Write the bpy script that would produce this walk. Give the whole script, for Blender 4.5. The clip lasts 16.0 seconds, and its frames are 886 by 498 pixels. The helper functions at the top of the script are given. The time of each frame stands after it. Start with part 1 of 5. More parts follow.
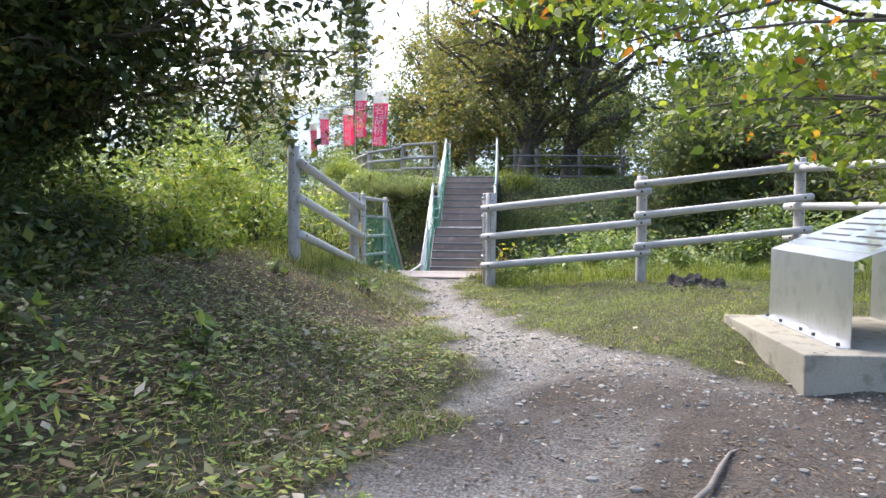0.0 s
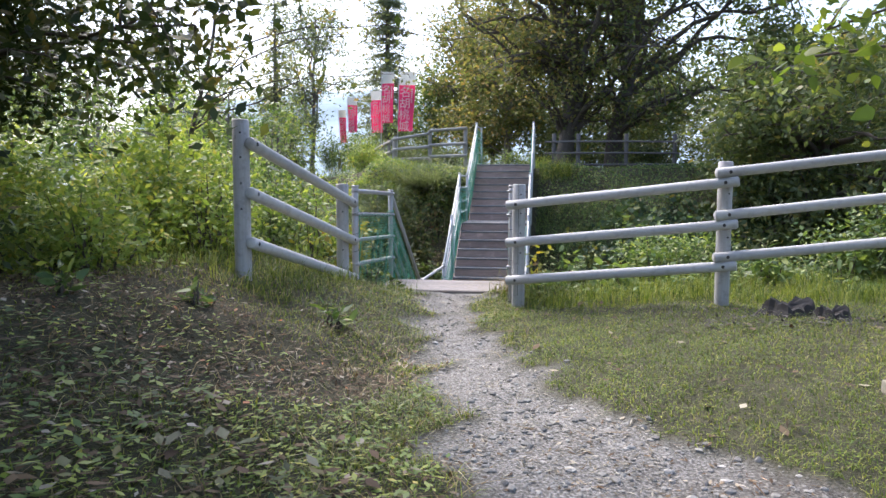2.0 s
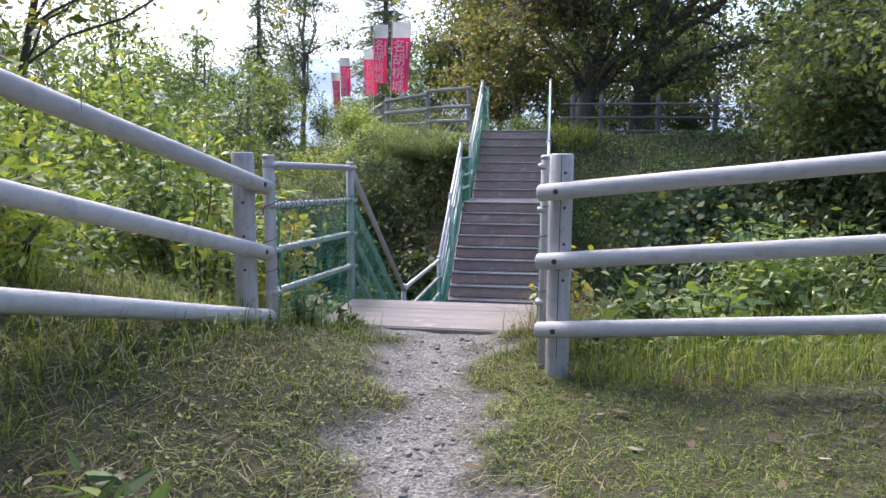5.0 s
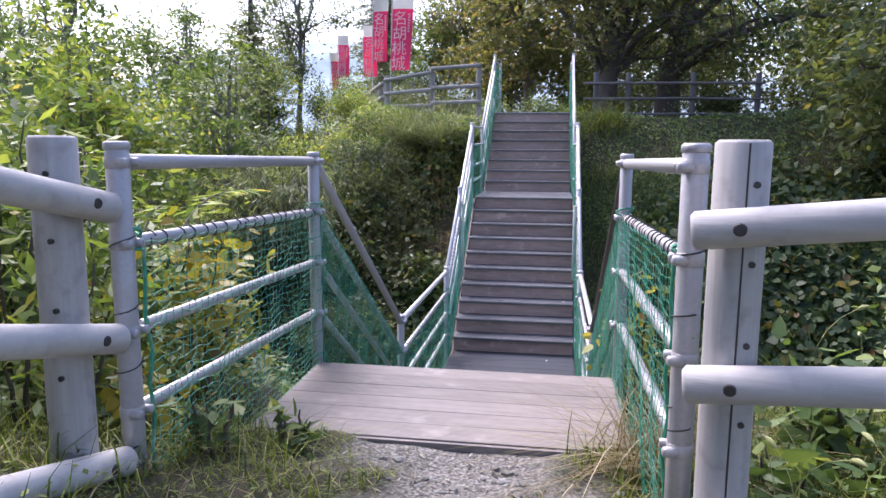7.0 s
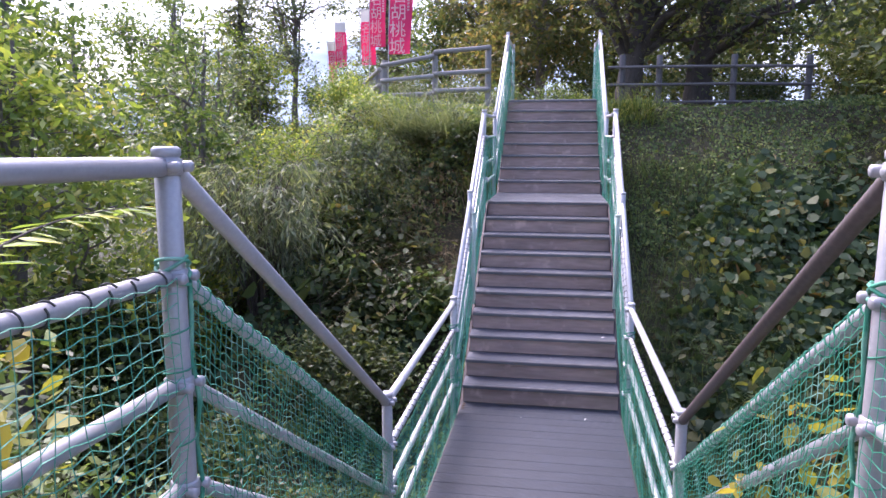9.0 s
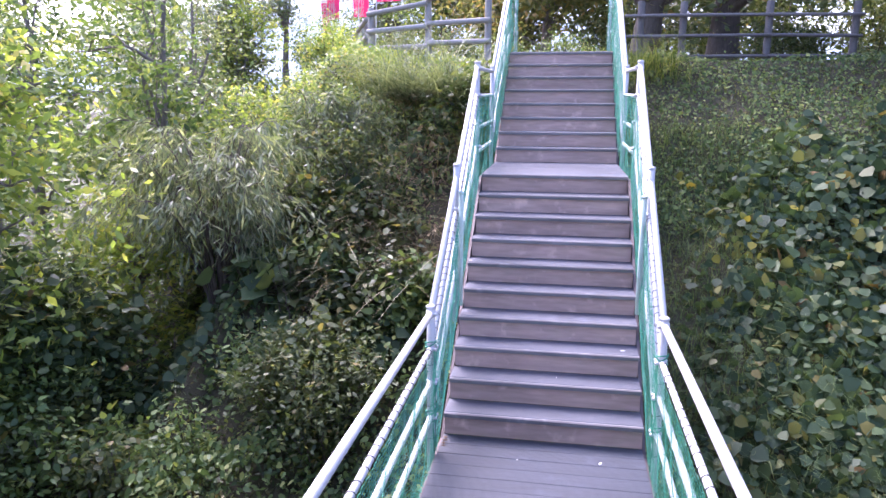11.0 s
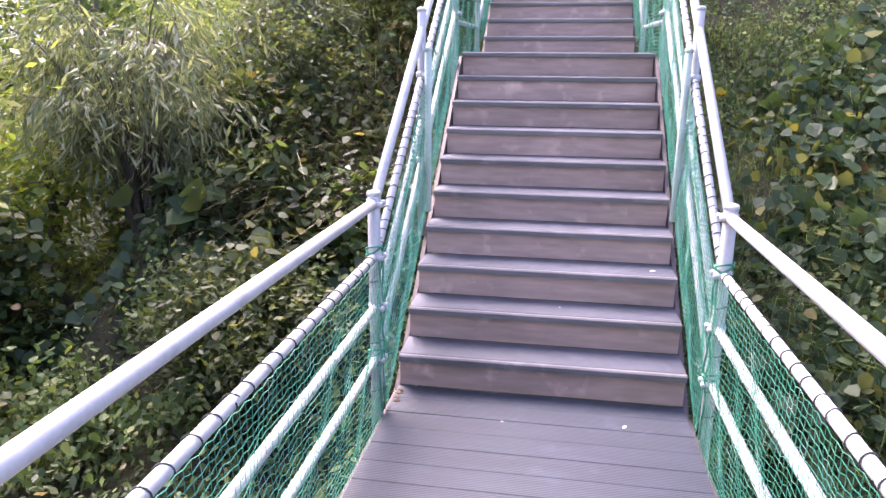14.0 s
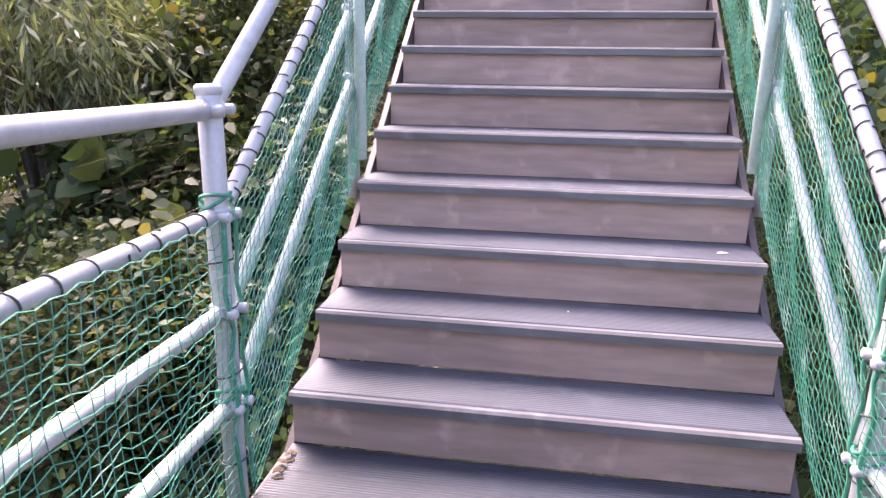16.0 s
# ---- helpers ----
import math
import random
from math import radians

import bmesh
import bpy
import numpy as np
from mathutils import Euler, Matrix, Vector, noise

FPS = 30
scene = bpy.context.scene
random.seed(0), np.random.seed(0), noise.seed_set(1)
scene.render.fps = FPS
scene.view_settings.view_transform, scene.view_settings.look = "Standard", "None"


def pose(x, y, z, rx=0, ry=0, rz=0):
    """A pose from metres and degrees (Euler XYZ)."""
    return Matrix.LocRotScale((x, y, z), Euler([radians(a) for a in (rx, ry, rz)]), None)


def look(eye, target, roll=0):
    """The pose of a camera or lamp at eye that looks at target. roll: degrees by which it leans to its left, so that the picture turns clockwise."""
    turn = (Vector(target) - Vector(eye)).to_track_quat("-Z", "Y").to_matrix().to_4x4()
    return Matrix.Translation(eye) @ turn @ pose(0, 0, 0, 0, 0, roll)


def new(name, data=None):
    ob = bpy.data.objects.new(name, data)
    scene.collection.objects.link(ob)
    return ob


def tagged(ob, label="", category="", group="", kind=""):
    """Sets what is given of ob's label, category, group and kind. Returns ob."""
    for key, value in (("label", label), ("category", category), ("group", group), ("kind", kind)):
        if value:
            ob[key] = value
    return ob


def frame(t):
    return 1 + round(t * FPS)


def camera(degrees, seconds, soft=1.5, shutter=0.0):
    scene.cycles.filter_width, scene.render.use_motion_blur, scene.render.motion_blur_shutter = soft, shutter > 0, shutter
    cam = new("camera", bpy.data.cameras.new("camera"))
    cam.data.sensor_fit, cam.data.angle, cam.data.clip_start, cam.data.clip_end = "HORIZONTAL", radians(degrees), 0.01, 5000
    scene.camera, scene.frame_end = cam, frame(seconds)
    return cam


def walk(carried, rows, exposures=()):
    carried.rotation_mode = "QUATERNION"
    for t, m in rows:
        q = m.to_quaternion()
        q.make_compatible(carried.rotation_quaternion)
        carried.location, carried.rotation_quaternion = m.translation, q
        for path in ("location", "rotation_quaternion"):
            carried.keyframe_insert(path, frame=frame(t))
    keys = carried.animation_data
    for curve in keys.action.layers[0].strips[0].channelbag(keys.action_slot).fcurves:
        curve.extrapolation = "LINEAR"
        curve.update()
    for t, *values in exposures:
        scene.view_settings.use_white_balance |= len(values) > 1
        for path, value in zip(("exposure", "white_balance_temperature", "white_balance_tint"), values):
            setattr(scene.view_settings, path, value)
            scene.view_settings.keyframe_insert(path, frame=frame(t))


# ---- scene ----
cam = camera(65.2, 16.0)
EXPOSURES = [(0, 1.97, 6450, 14), (1.5, 1.7, 6300, 15), (4, 1.5, 6100, 17), (8.5, 1.68, 6000, 32), (11, 2.58, 5800, 39), (16, 2.68, 6850, 37)]
PATH = [
    (0, (1.045, -0.403, 2.228), (0.869, 1.585, 2.1), 0.1),
    (0.5, (1.092, 0.14, 2.245), (0.859, 2.123, 2.118), 0.1),
    (1, (1.154, 0.652, 2.257), (0.88, 2.629, 2.13), 0.1),
    (1.5, (1.145, 1.186, 2.273), (0.863, 3.162, 2.142), 0.2),
    (2, (1.109, 1.674, 2.285), (0.823, 3.647, 2.126), 0.1),
    (2.5, (1.039, 2.219, 2.295), (0.752, 4.189, 2.104), 0.2),
    (3, (1.024, 2.736, 2.308), (0.736, 4.704, 2.091), 0.2),
    (3.5, (0.947, 3.258, 2.319), (0.657, 5.225, 2.1), 0.2),
    (4, (0.938, 3.752, 2.311), (0.645, 5.717, 2.084), 0.2),
    (6.5, (0.511, 6.215, 2.351), (0.207, 8.173, 2.078), 0.3),
    (7, (0.443, 6.727, 2.353), (0.136, 8.683, 2.068), 0.3),
    (7.5, (0.332, 7.233, 2.343), (0.022, 9.187, 2.052), 0.2),
    (8, (0.236, 7.73, 2.347), (-0.074, 9.683, 2.053), 0.1),
    (8.5, (0.152, 8.227, 2.342), (-0.165, 10.179, 2.046), -0.0),
    (11, (0.076, 10.278, 2.345), (-0.252, 12.207, 1.934), 0.2),
    (11.5, (0.111, 10.552, 2.298), (-0.22, 12.468, 1.831), 0.2),
    (12, (0.083, 10.858, 2.138), (-0.225, 12.772, 1.647), 0.3),
    (12.5, (0.09, 11.096, 1.99), (-0.216, 13.004, 1.476), 0.4),
    (13, (0.068, 11.367, 1.804), (-0.237, 13.276, 1.293), 0.4),
    (13.5, (0.05, 11.543, 1.677), (-0.256, 13.451, 1.161), 0.5),
    (14, (0.039, 11.808, 1.519), (-0.271, 13.716, 1.005), 0.5),
    (14.5, (-0.005, 12.051, 1.391), (-0.312, 13.959, 0.875), 0.7),
    (15, (0.01, 12.394, 1.2), (-0.316, 14.299, 0.683), 0.6),
    (15.5, (0.03, 12.813, 1.045), (-0.296, 14.717, 0.526), 0.6),
    (16, (0.042, 13.339, 1.003), (-0.276, 15.244, 0.482), 0.8),
]
walk(cam, [(t, look(eye, target, roll)) for t, eye, target, roll in PATH], EXPOSURES)

# ---- world and sun ----
world = bpy.data.worlds.new("world")
scene.world = world
world.use_nodes = True
wn, wl = world.node_tree.nodes, world.node_tree.links
sky = wn.new("ShaderNodeTexSky")
sky.sky_type, sky.sun_disc = "NISHITA", False
sky.sun_elevation, sky.sun_rotation = radians(53), radians(-43)
sky.air_density, sky.dust_density, sky.ozone_density = 1.0, 3.0, 1.0
wl.new(sky.outputs["Color"], wn["Background"].inputs["Color"])
wn["Background"].inputs["Strength"].default_value = 0.14
sun = new("sun", bpy.data.lights.new("sun", "SUN"))
sun.data.energy, sun.data.angle, sun.data.color = 2.0, radians(34), (1.0, 0.96, 0.89)
sun.matrix_world = look((-6, 6.5, 12), (0, 0, 0))

rng = np.random.default_rng(7)


# ---- materials ----
def material(name):
    m = bpy.data.materials.new(name)
    m.use_nodes = True
    nt = m.node_tree
    return m, nt, nt.nodes["Principled BSDF"]


def noise_node(nt, scale, detail=4.0, vec=None, stretch=None):
    n = nt.nodes.new("ShaderNodeTexNoise")
    n.inputs["Scale"].default_value, n.inputs["Detail"].default_value = scale, detail
    tc = nt.nodes.new("ShaderNodeTexCoord")
    src = tc.outputs["Object"]
    if stretch:
        mp = nt.nodes.new("ShaderNodeMapping")
        mp.inputs["Scale"].default_value = stretch
        nt.links.new(src, mp.inputs["Vector"])
        src = mp.outputs["Vector"]
    nt.links.new(src, n.inputs["Vector"])
    return n


def ramp(nt, fac, stops):
    r = nt.nodes.new("ShaderNodeValToRGB")
    e = r.color_ramp.elements
    while len(e) < len(stops):
        e.new(0.5)
    for el, (p, c) in zip(e, stops):
        el.position, el.color = p, (*c, 1)
    nt.links.new(fac, r.inputs["Fac"])
    return r.outputs["Color"]


def mix(nt, fac, a, b, mode="MIX"):
    n = nt.nodes.new("ShaderNodeMix")
    n.data_type, n.blend_type = "RGBA", mode
    for sock, v in ((n.inputs["Factor"], fac), (n.inputs["A"], a), (n.inputs["B"], b)):
        if isinstance(v, (int, float)):
            sock.default_value = v
        elif isinstance(v, tuple):
            sock.default_value = (*v, 1)
        else:
            nt.links.new(v, sock)
    return n.outputs["Result"]


def bump(nt, bsdf, height, strength, dist=0.01):
    b = nt.nodes.new("ShaderNodeBump")
    b.inputs["Strength"].default_value, b.inputs["Distance"].default_value = strength, dist
    nt.links.new(height, b.inputs["Height"])
    nt.links.new(b.outputs["Normal"], bsdf.inputs["Normal"])


def tone(c, k):
    return tuple(min(1.0, v * k) for v in c)


def surface(name, c, rough=0.8, metal=0.0, big=2.0, fine=60.0, var=0.25, relief=0.3, stain=None, stretch=None, each=0.0):
    """A weathered surface: broad stains, fine grain, relief, and a change from piece to piece."""
    m, nt, b = material(name)
    n1 = noise_node(nt, big, 5, stretch=stretch)
    n2 = noise_node(nt, fine, 6, stretch=stretch)
    col = ramp(nt, n1.outputs["Fac"], [(0.3, tone(c, 1 - var)), (0.7, tone(c, 1 + var))])
    col = mix(nt, 0.55, col, ramp(nt, n2.outputs["Fac"], [(0.3, tone(c, 1 - var)), (0.72, tone(c, 1 + var))]))
    if stain:
        n3 = noise_node(nt, big * 2.7, 7)
        f = nt.nodes.new("ShaderNodeMapRange")
        f.inputs["From Min"].default_value, f.inputs["From Max"].default_value = 0.52, 0.75
        nt.links.new(n3.outputs["Fac"], f.inputs["Value"])
        col = mix(nt, f.outputs["Result"], col, stain)
    if each:
        oi = nt.nodes.new("ShaderNodeObjectInfo")
        col = mix(nt, 1.0, col, ramp(nt, oi.outputs["Random"], [(0, (1 - each,) * 3), (1, (1 + each * 0.5,) * 3)]), "MULTIPLY")
    nt.links.new(col, b.inputs["Base Color"])
    b.inputs["Roughness"].default_value, b.inputs["Metallic"].default_value = rough, metal
    bump(nt, b, n2.outputs["Fac"], relief, 0.004)
    return m


def haze_muted(c, k, lift):
    """The colour drawn towards a warm grey by k, as haze painted into it, and lifted."""
    g = 0.3 * c[0] + 0.6 * c[1] + 0.1 * c[2]
    return tuple(min(1.0, (v + (g * w - v) * k) * lift) for v, w in zip(c, (1.1, 0.98, 0.78)))


def foliage(name, stops, through_light=0.35, rough=0.45, glow=(1.5, 1.45, 0.7), mute=0.0, lift=1.0):
    """Leaves: each leaf its own tone, lit from both sides."""
    m, nt, b = material(name)
    g = nt.nodes.new("ShaderNodeNewGeometry")
    col = ramp(nt, g.outputs["Random Per Island"], [(p, haze_muted(c, mute, lift)) for p, c in stops])
    n1 = noise_node(nt, 0.8, 3)
    col = mix(nt, 0.8, col, ramp(nt, n1.outputs["Fac"], [(0.3, (0.62, 0.66, 0.62)), (0.7, (1.25, 1.2, 1.1))]), "MULTIPLY")
    nt.links.new(col, b.inputs["Base Color"])
    b.inputs["Roughness"].default_value = rough
    b.inputs["Specular IOR Level"].default_value = 0.3
    t = nt.nodes.new("ShaderNodeBsdfTranslucent")
    nt.links.new(mix(nt, 1.0, col, glow, "MULTIPLY"), t.inputs["Color"])
    ms = nt.nodes.new("ShaderNodeMixShader")
    ms.inputs["Fac"].default_value = through_light
    nt.links.new(b.outputs["BSDF"], ms.inputs[1])
    nt.links.new(t.outputs["BSDF"], ms.inputs[2])
    nt.links.new(ms.outputs["Shader"], nt.nodes["Material Output"].inputs["Surface"])
    return m


def composite(name, c, ribs=True, each=0.12, gloss=0.28):
    """Wood-plastic boards with fine ribs along x."""
    m, nt, b = material(name)
    n1 = noise_node(nt, 1.3, 6)
    n2 = noise_node(nt, 30, 5, stretch=(0.15, 1, 1))
    col = ramp(nt, n1.outputs["Fac"], [(0.3, tone(c, 0.75)), (0.7, tone(c, 1.25))])
    col = mix(nt, 0.5, col, ramp(nt, n2.outputs["Fac"], [(0.3, tone(c, 0.7)), (0.7, tone(c, 1.35))]))
    n3 = noise_node(nt, 7, 6)
    f = nt.nodes.new("ShaderNodeMapRange")
    f.inputs["From Min"].default_value, f.inputs["From Max"].default_value = 0.58, 0.8
    nt.links.new(n3.outputs["Fac"], f.inputs["Value"])
    col = mix(nt, f.outputs["Result"], col, tone(c, 1.7))
    oi = nt.nodes.new("ShaderNodeObjectInfo")
    col = mix(nt, 1.0, col, ramp(nt, oi.outputs["Random"], [(0, (1 - each,) * 3), (1, (1 + each,) * 3)]), "MULTIPLY")
    nt.links.new(col, b.inputs["Base Color"])
    b.inputs["Roughness"].default_value = 0.5
    b.inputs["Specular IOR Level"].default_value = gloss
    rr = nt.nodes.new("ShaderNodeMapRange")
    rr.inputs["To Min"].default_value, rr.inputs["To Max"].default_value = 0.36, 0.62
    nt.links.new(n1.outputs["Fac"], rr.inputs["Value"])
    nt.links.new(rr.outputs["Result"], b.inputs["Roughness"])
    if ribs:
        w = nt.nodes.new("ShaderNodeTexWave")
        w.bands_direction = "Y"
        w.inputs["Scale"].default_value, w.inputs["Distortion"].default_value = 26, 0.4
        tc = nt.nodes.new("ShaderNodeTexCoord")
        nt.links.new(tc.outputs["Object"], w.inputs["Vector"])
        bump(nt, b, w.outputs["Fac"], 0.35, 0.003)
    else:
        bump(nt, b, n2.outputs["Fac"], 0.25, 0.003)
    return m


LOG = surface("grey_log", (0.38, 0.37, 0.362), 0.7, big=7, fine=55, var=0.2, relief=0.5, stretch=(1, 1, 0.08), stain=(0.27, 0.255, 0.245), each=0.12)
LOG_RAIL = surface("grey_rail", (0.42, 0.41, 0.405), 0.68, big=7, fine=55, var=0.15, relief=0.5, stretch=(0.07, 0.3, 1), stain=(0.33, 0.32, 0.31), each=0.1)
LOG_RAIL_BANK = surface("grey_bank_rail", (0.45, 0.44, 0.43), 0.68, big=7, fine=55, var=0.15, relief=0.5, stretch=(1, 0.07, 0.6), stain=(0.35, 0.34, 0.33), each=0.1)
STEEL = surface("painted_steel", (0.36, 0.355, 0.365), 0.42, 0.25, big=6, fine=90, var=0.12, relief=0.12, stain=(0.35, 0.33, 0.32))
WHITE_STEEL = surface("pale_painted_steel", (0.46, 0.46, 0.455), 0.4, 0.1, big=5, fine=90, var=0.1, relief=0.1, stain=(0.36, 0.36, 0.35))
BOLT = surface("dark_bolt", (0.06, 0.055, 0.055), 0.5, 0.6, relief=0.1)
ROPE_DARK = surface("dark_rope", (0.05, 0.055, 0.05), 0.85)
NET = surface("green_net", (0.032, 0.245, 0.15), 0.6, big=4, fine=80, var=0.3, relief=0.1, stain=(0.24, 0.44, 0.34))
NET_PALE = surface("pale_net_cord", (0.42, 0.52, 0.44), 0.7, big=4, var=0.2, relief=0.1)
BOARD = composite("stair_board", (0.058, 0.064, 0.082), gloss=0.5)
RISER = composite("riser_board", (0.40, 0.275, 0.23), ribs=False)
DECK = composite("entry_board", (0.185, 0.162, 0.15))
# Low landing: the stair board in a darker, less glossy tone.
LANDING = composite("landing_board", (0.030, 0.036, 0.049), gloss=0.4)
NOSING = composite("nosing", (0.15, 0.142, 0.142), ribs=False)
STRINGER = surface("brown_steel", (0.09, 0.07, 0.065), 0.55, 0.2)
CONCRETE = surface("concrete", (0.25, 0.23, 0.185), 0.9, big=3, fine=70, var=0.25, relief=0.5, stain=(0.10, 0.09, 0.065))
STAINLESS = surface("brushed_steel", (0.52, 0.54, 0.57), 0.34, 0.85, big=3, fine=40, var=0.1, relief=0.05, stretch=(1, 1, 0.15), stain=(0.40, 0.42, 0.45))
PANEL = surface("sign_plate", (0.72, 0.73, 0.73), 0.16, 0.8, big=2, fine=50, var=0.08, relief=0.02)
INK = surface("dark_print", (0.05, 0.05, 0.05), 0.5)
BARK = surface("bark", (0.085, 0.07, 0.058), 0.95, big=3, fine=28, var=0.4, relief=1.0, stretch=(1, 1, 0.3))
BARK_PALE = surface("grey_bark", (0.15, 0.13, 0.115), 0.95, big=3, fine=28, var=0.4, relief=1.0, stretch=(1, 1, 0.3))
CLOTH = foliage("pink_cloth", [(0, (0.82, 0.10, 0.27)), (1, (0.86, 0.12, 0.30))], 0.45, 0.85, (1.1, 1.0, 1.0))
CLOTH_WHITE = foliage("white_cloth", [(0, (0.82, 0.80, 0.80)), (1, (0.85, 0.84, 0.84))], 0.4, 0.85, (1.0, 1.0, 1.0))
# Darker copy of the far log, with the tree shade in its colour.
FAR_LOG_SHADED = surface("shaded_old_log", (0.13, 0.12, 0.112), 0.85, big=3, fine=40, var=0.25, relief=0.4, each=0.2)
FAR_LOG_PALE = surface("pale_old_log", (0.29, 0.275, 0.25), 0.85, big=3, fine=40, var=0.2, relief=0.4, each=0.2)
ROCK = surface("rotten_wood", (0.045, 0.04, 0.038), 0.9, big=3, fine=30, var=0.3, relief=0.8)
# Blue-grey hill tone: the haze of distance is painted into the woods.
HILL = surface("hazed_wooded_hill", (0.30, 0.38, 0.42), 1.0, big=0.03, fine=0.15, var=0.18, relief=0.0)
STONE = foliage("path_stone", [(0, (0.13, 0.125, 0.125)), (0.4, (0.2, 0.195, 0.19)), (0.8, (0.26, 0.255, 0.245)), (1, (0.36, 0.35, 0.34))], 0.0, 0.85)
DRY = foliage("dry_litter", [(0, (0.05, 0.032, 0.02)), (0.4, (0.11, 0.072, 0.045)), (0.8, (0.18, 0.13, 0.085)), (0.93, (0.34, 0.29, 0.23)), (0.985, (0.42, 0.38, 0.32)), (1, (0.42, 0.13, 0.03))], 0.1, 0.85, lift=1.0)
GRASS = foliage("grass", [(0, (0.06, 0.11, 0.022)), (0.35, (0.15, 0.22, 0.038)), (0.75, (0.30, 0.37, 0.07)), (0.93, (0.45, 0.47, 0.13)), (1, (0.52, 0.46, 0.27))], 0.35, 0.5, mute=0.0, lift=0.72)
DRY_DARK = foliage("rotten_litter", [(0, (0.03, 0.027, 0.025)), (0.6, (0.075, 0.068, 0.064)), (1, (0.2, 0.19, 0.18))], 0.05, 0.85)
FOXTAIL = surface("foxtail", (0.32, 0.34, 0.14), 0.8, var=0.3)
CHIP = foliage("pale_chip", [(0, (0.08, 0.07, 0.054)), (0.5, (0.2, 0.18, 0.148)), (1, (0.40, 0.375, 0.325))], 0.1, 0.8)
LEAF_LAWN = foliage("lawn_leaf", [(0, (0.07, 0.13, 0.025)), (0.5, (0.16, 0.25, 0.045)), (0.9, (0.28, 0.36, 0.07)), (1, (0.42, 0.38, 0.10))], 0.35, 0.5, lift=0.75)
STRAW = foliage("straw", [(0, (0.13, 0.09, 0.05)), (0.5, (0.23, 0.18, 0.095)), (0.85, (0.33, 0.28, 0.16)), (1, (0.46, 0.42, 0.32))], 0.2, 0.7)
LEAF_BUSH = foliage("bush_leaf", [(0, (0.035, 0.075, 0.022)), (0.4, (0.065, 0.125, 0.032)), (0.8, (0.12, 0.19, 0.045)), (1, (0.22, 0.26, 0.06))], 0.35, mute=0.2, lift=1.42)
# Brightened yellow-green leaf copy: sunlight is part of its colour.
LEAF_SUNLIT = foliage("sunlit_leaf", [(0, (0.09, 0.16, 0.03)), (0.5, (0.17, 0.26, 0.045)), (0.9, (0.28, 0.34, 0.06)), (1, (0.42, 0.36, 0.07))], 0.45, mute=0.15, lift=1.25)
LEAF_DARK = foliage("dark_leaf", [(0, (0.045, 0.08, 0.032)), (0.5, (0.078, 0.12, 0.045)), (0.9, (0.13, 0.17, 0.06)), (1, (0.2, 0.17, 0.05))], 0.45, mute=0.22, lift=1.15)
# Darkened leaf copy: shade under the tree and in the gully is painted in.
LEAF_SHADED = foliage("shaded_leaf", [(0, (0.022, 0.042, 0.014)), (0.5, (0.042, 0.07, 0.02)), (0.9, (0.085, 0.105, 0.03)), (1, (0.17, 0.13, 0.035))], 0.3, mute=0.1, lift=1.0)
LEAF_TAWNY = foliage("tawny_leaf", [(0, (0.07, 0.098, 0.04)), (0.5, (0.12, 0.148, 0.055)), (0.85, (0.19, 0.18, 0.065)), (1, (0.28, 0.18, 0.07))], 0.5, mute=0.2, lift=1.15)
LEAF_VINE = foliage("vine_leaf", [(0, (0.042, 0.095, 0.045)), (0.5, (0.07, 0.14, 0.06)), (0.88, (0.12, 0.19, 0.075)), (0.97, (0.28, 0.27, 0.06)), (1, (0.22, 0.12, 0.045))], 0.35, 0.5, mute=0.15, lift=0.72)
LEAF_YELLOW = foliage("yellowed_leaf", [(0, (0.20, 0.22, 0.04)), (0.5, (0.25, 0.25, 0.045)), (0.85, (0.34, 0.29, 0.055)), (1, (0.24, 0.14, 0.05))], 0.4)
LEAF_BROAD = foliage("broad_pale_leaf", [(0, (0.09, 0.14, 0.07)), (0.6, (0.14, 0.20, 0.09)), (1, (0.22, 0.26, 0.10))], 0.35, 0.5)
LEAF_GREY = foliage("grey_green_leaf", [(0, (0.10, 0.14, 0.085)), (0.5, (0.17, 0.22, 0.135)), (1, (0.30, 0.34, 0.23))], 0.4, mute=0.0, lift=0.85)
LEAF_YOUNG = foliage("overhanging_leaf", [(0, (0.08, 0.15, 0.02)), (0.5, (0.16, 0.26, 0.03)), (0.965, (0.28, 0.36, 0.05)), (0.985, (0.55, 0.22, 0.02)), (1, (0.6, 0.16, 0.02))], 0.5, mute=0.12, lift=0.72)
CONIFER = foliage("needle", [(0, (0.055, 0.08, 0.045)), (1, (0.13, 0.15, 0.08))], 0.3, mute=0.2, lift=1.7)


# ---- mesh helpers ----
def raw(name, V, F, mat, parent=None, smooth=False):
    """One mesh object out of arrays of vertices and equal-sided faces."""
    V, F = np.asarray(V, dtype=np.float32), np.asarray(F, dtype=np.int32)
    me = bpy.data.meshes.new(name)
    k = F.shape[1]
    me.vertices.add(len(V))
    me.vertices.foreach_set("co", V.ravel())
    me.loops.add(F.size)
    me.loops.foreach_set("vertex_index", F.ravel())
    me.polygons.add(len(F))
    me.polygons.foreach_set("loop_start", np.arange(len(F), dtype=np.int32) * k)
    me.update(calc_edges=True)
    me.polygons.foreach_set("use_smooth", np.full(len(F), smooth))
    me.materials.append(mat)
    ob = new(name, me)
    ob.parent = parent
    return ob


def part(name, bm, mat, parent=None, label="", smooth=False):
    me = bpy.data.meshes.new(name)
    bmesh.ops.recalc_face_normals(bm, faces=bm.faces)
    bm.to_mesh(me)
    bm.free()
    me.materials.append(mat)
    for p in me.polygons:
        p.use_smooth = smooth
    ob = new(name, me)
    ob.parent = parent
    return tagged(ob, label) if label else ob


def share(name, me, parent, m):
    ob = new(name, me)
    ob.parent = parent
    ob.matrix_local = m
    return ob


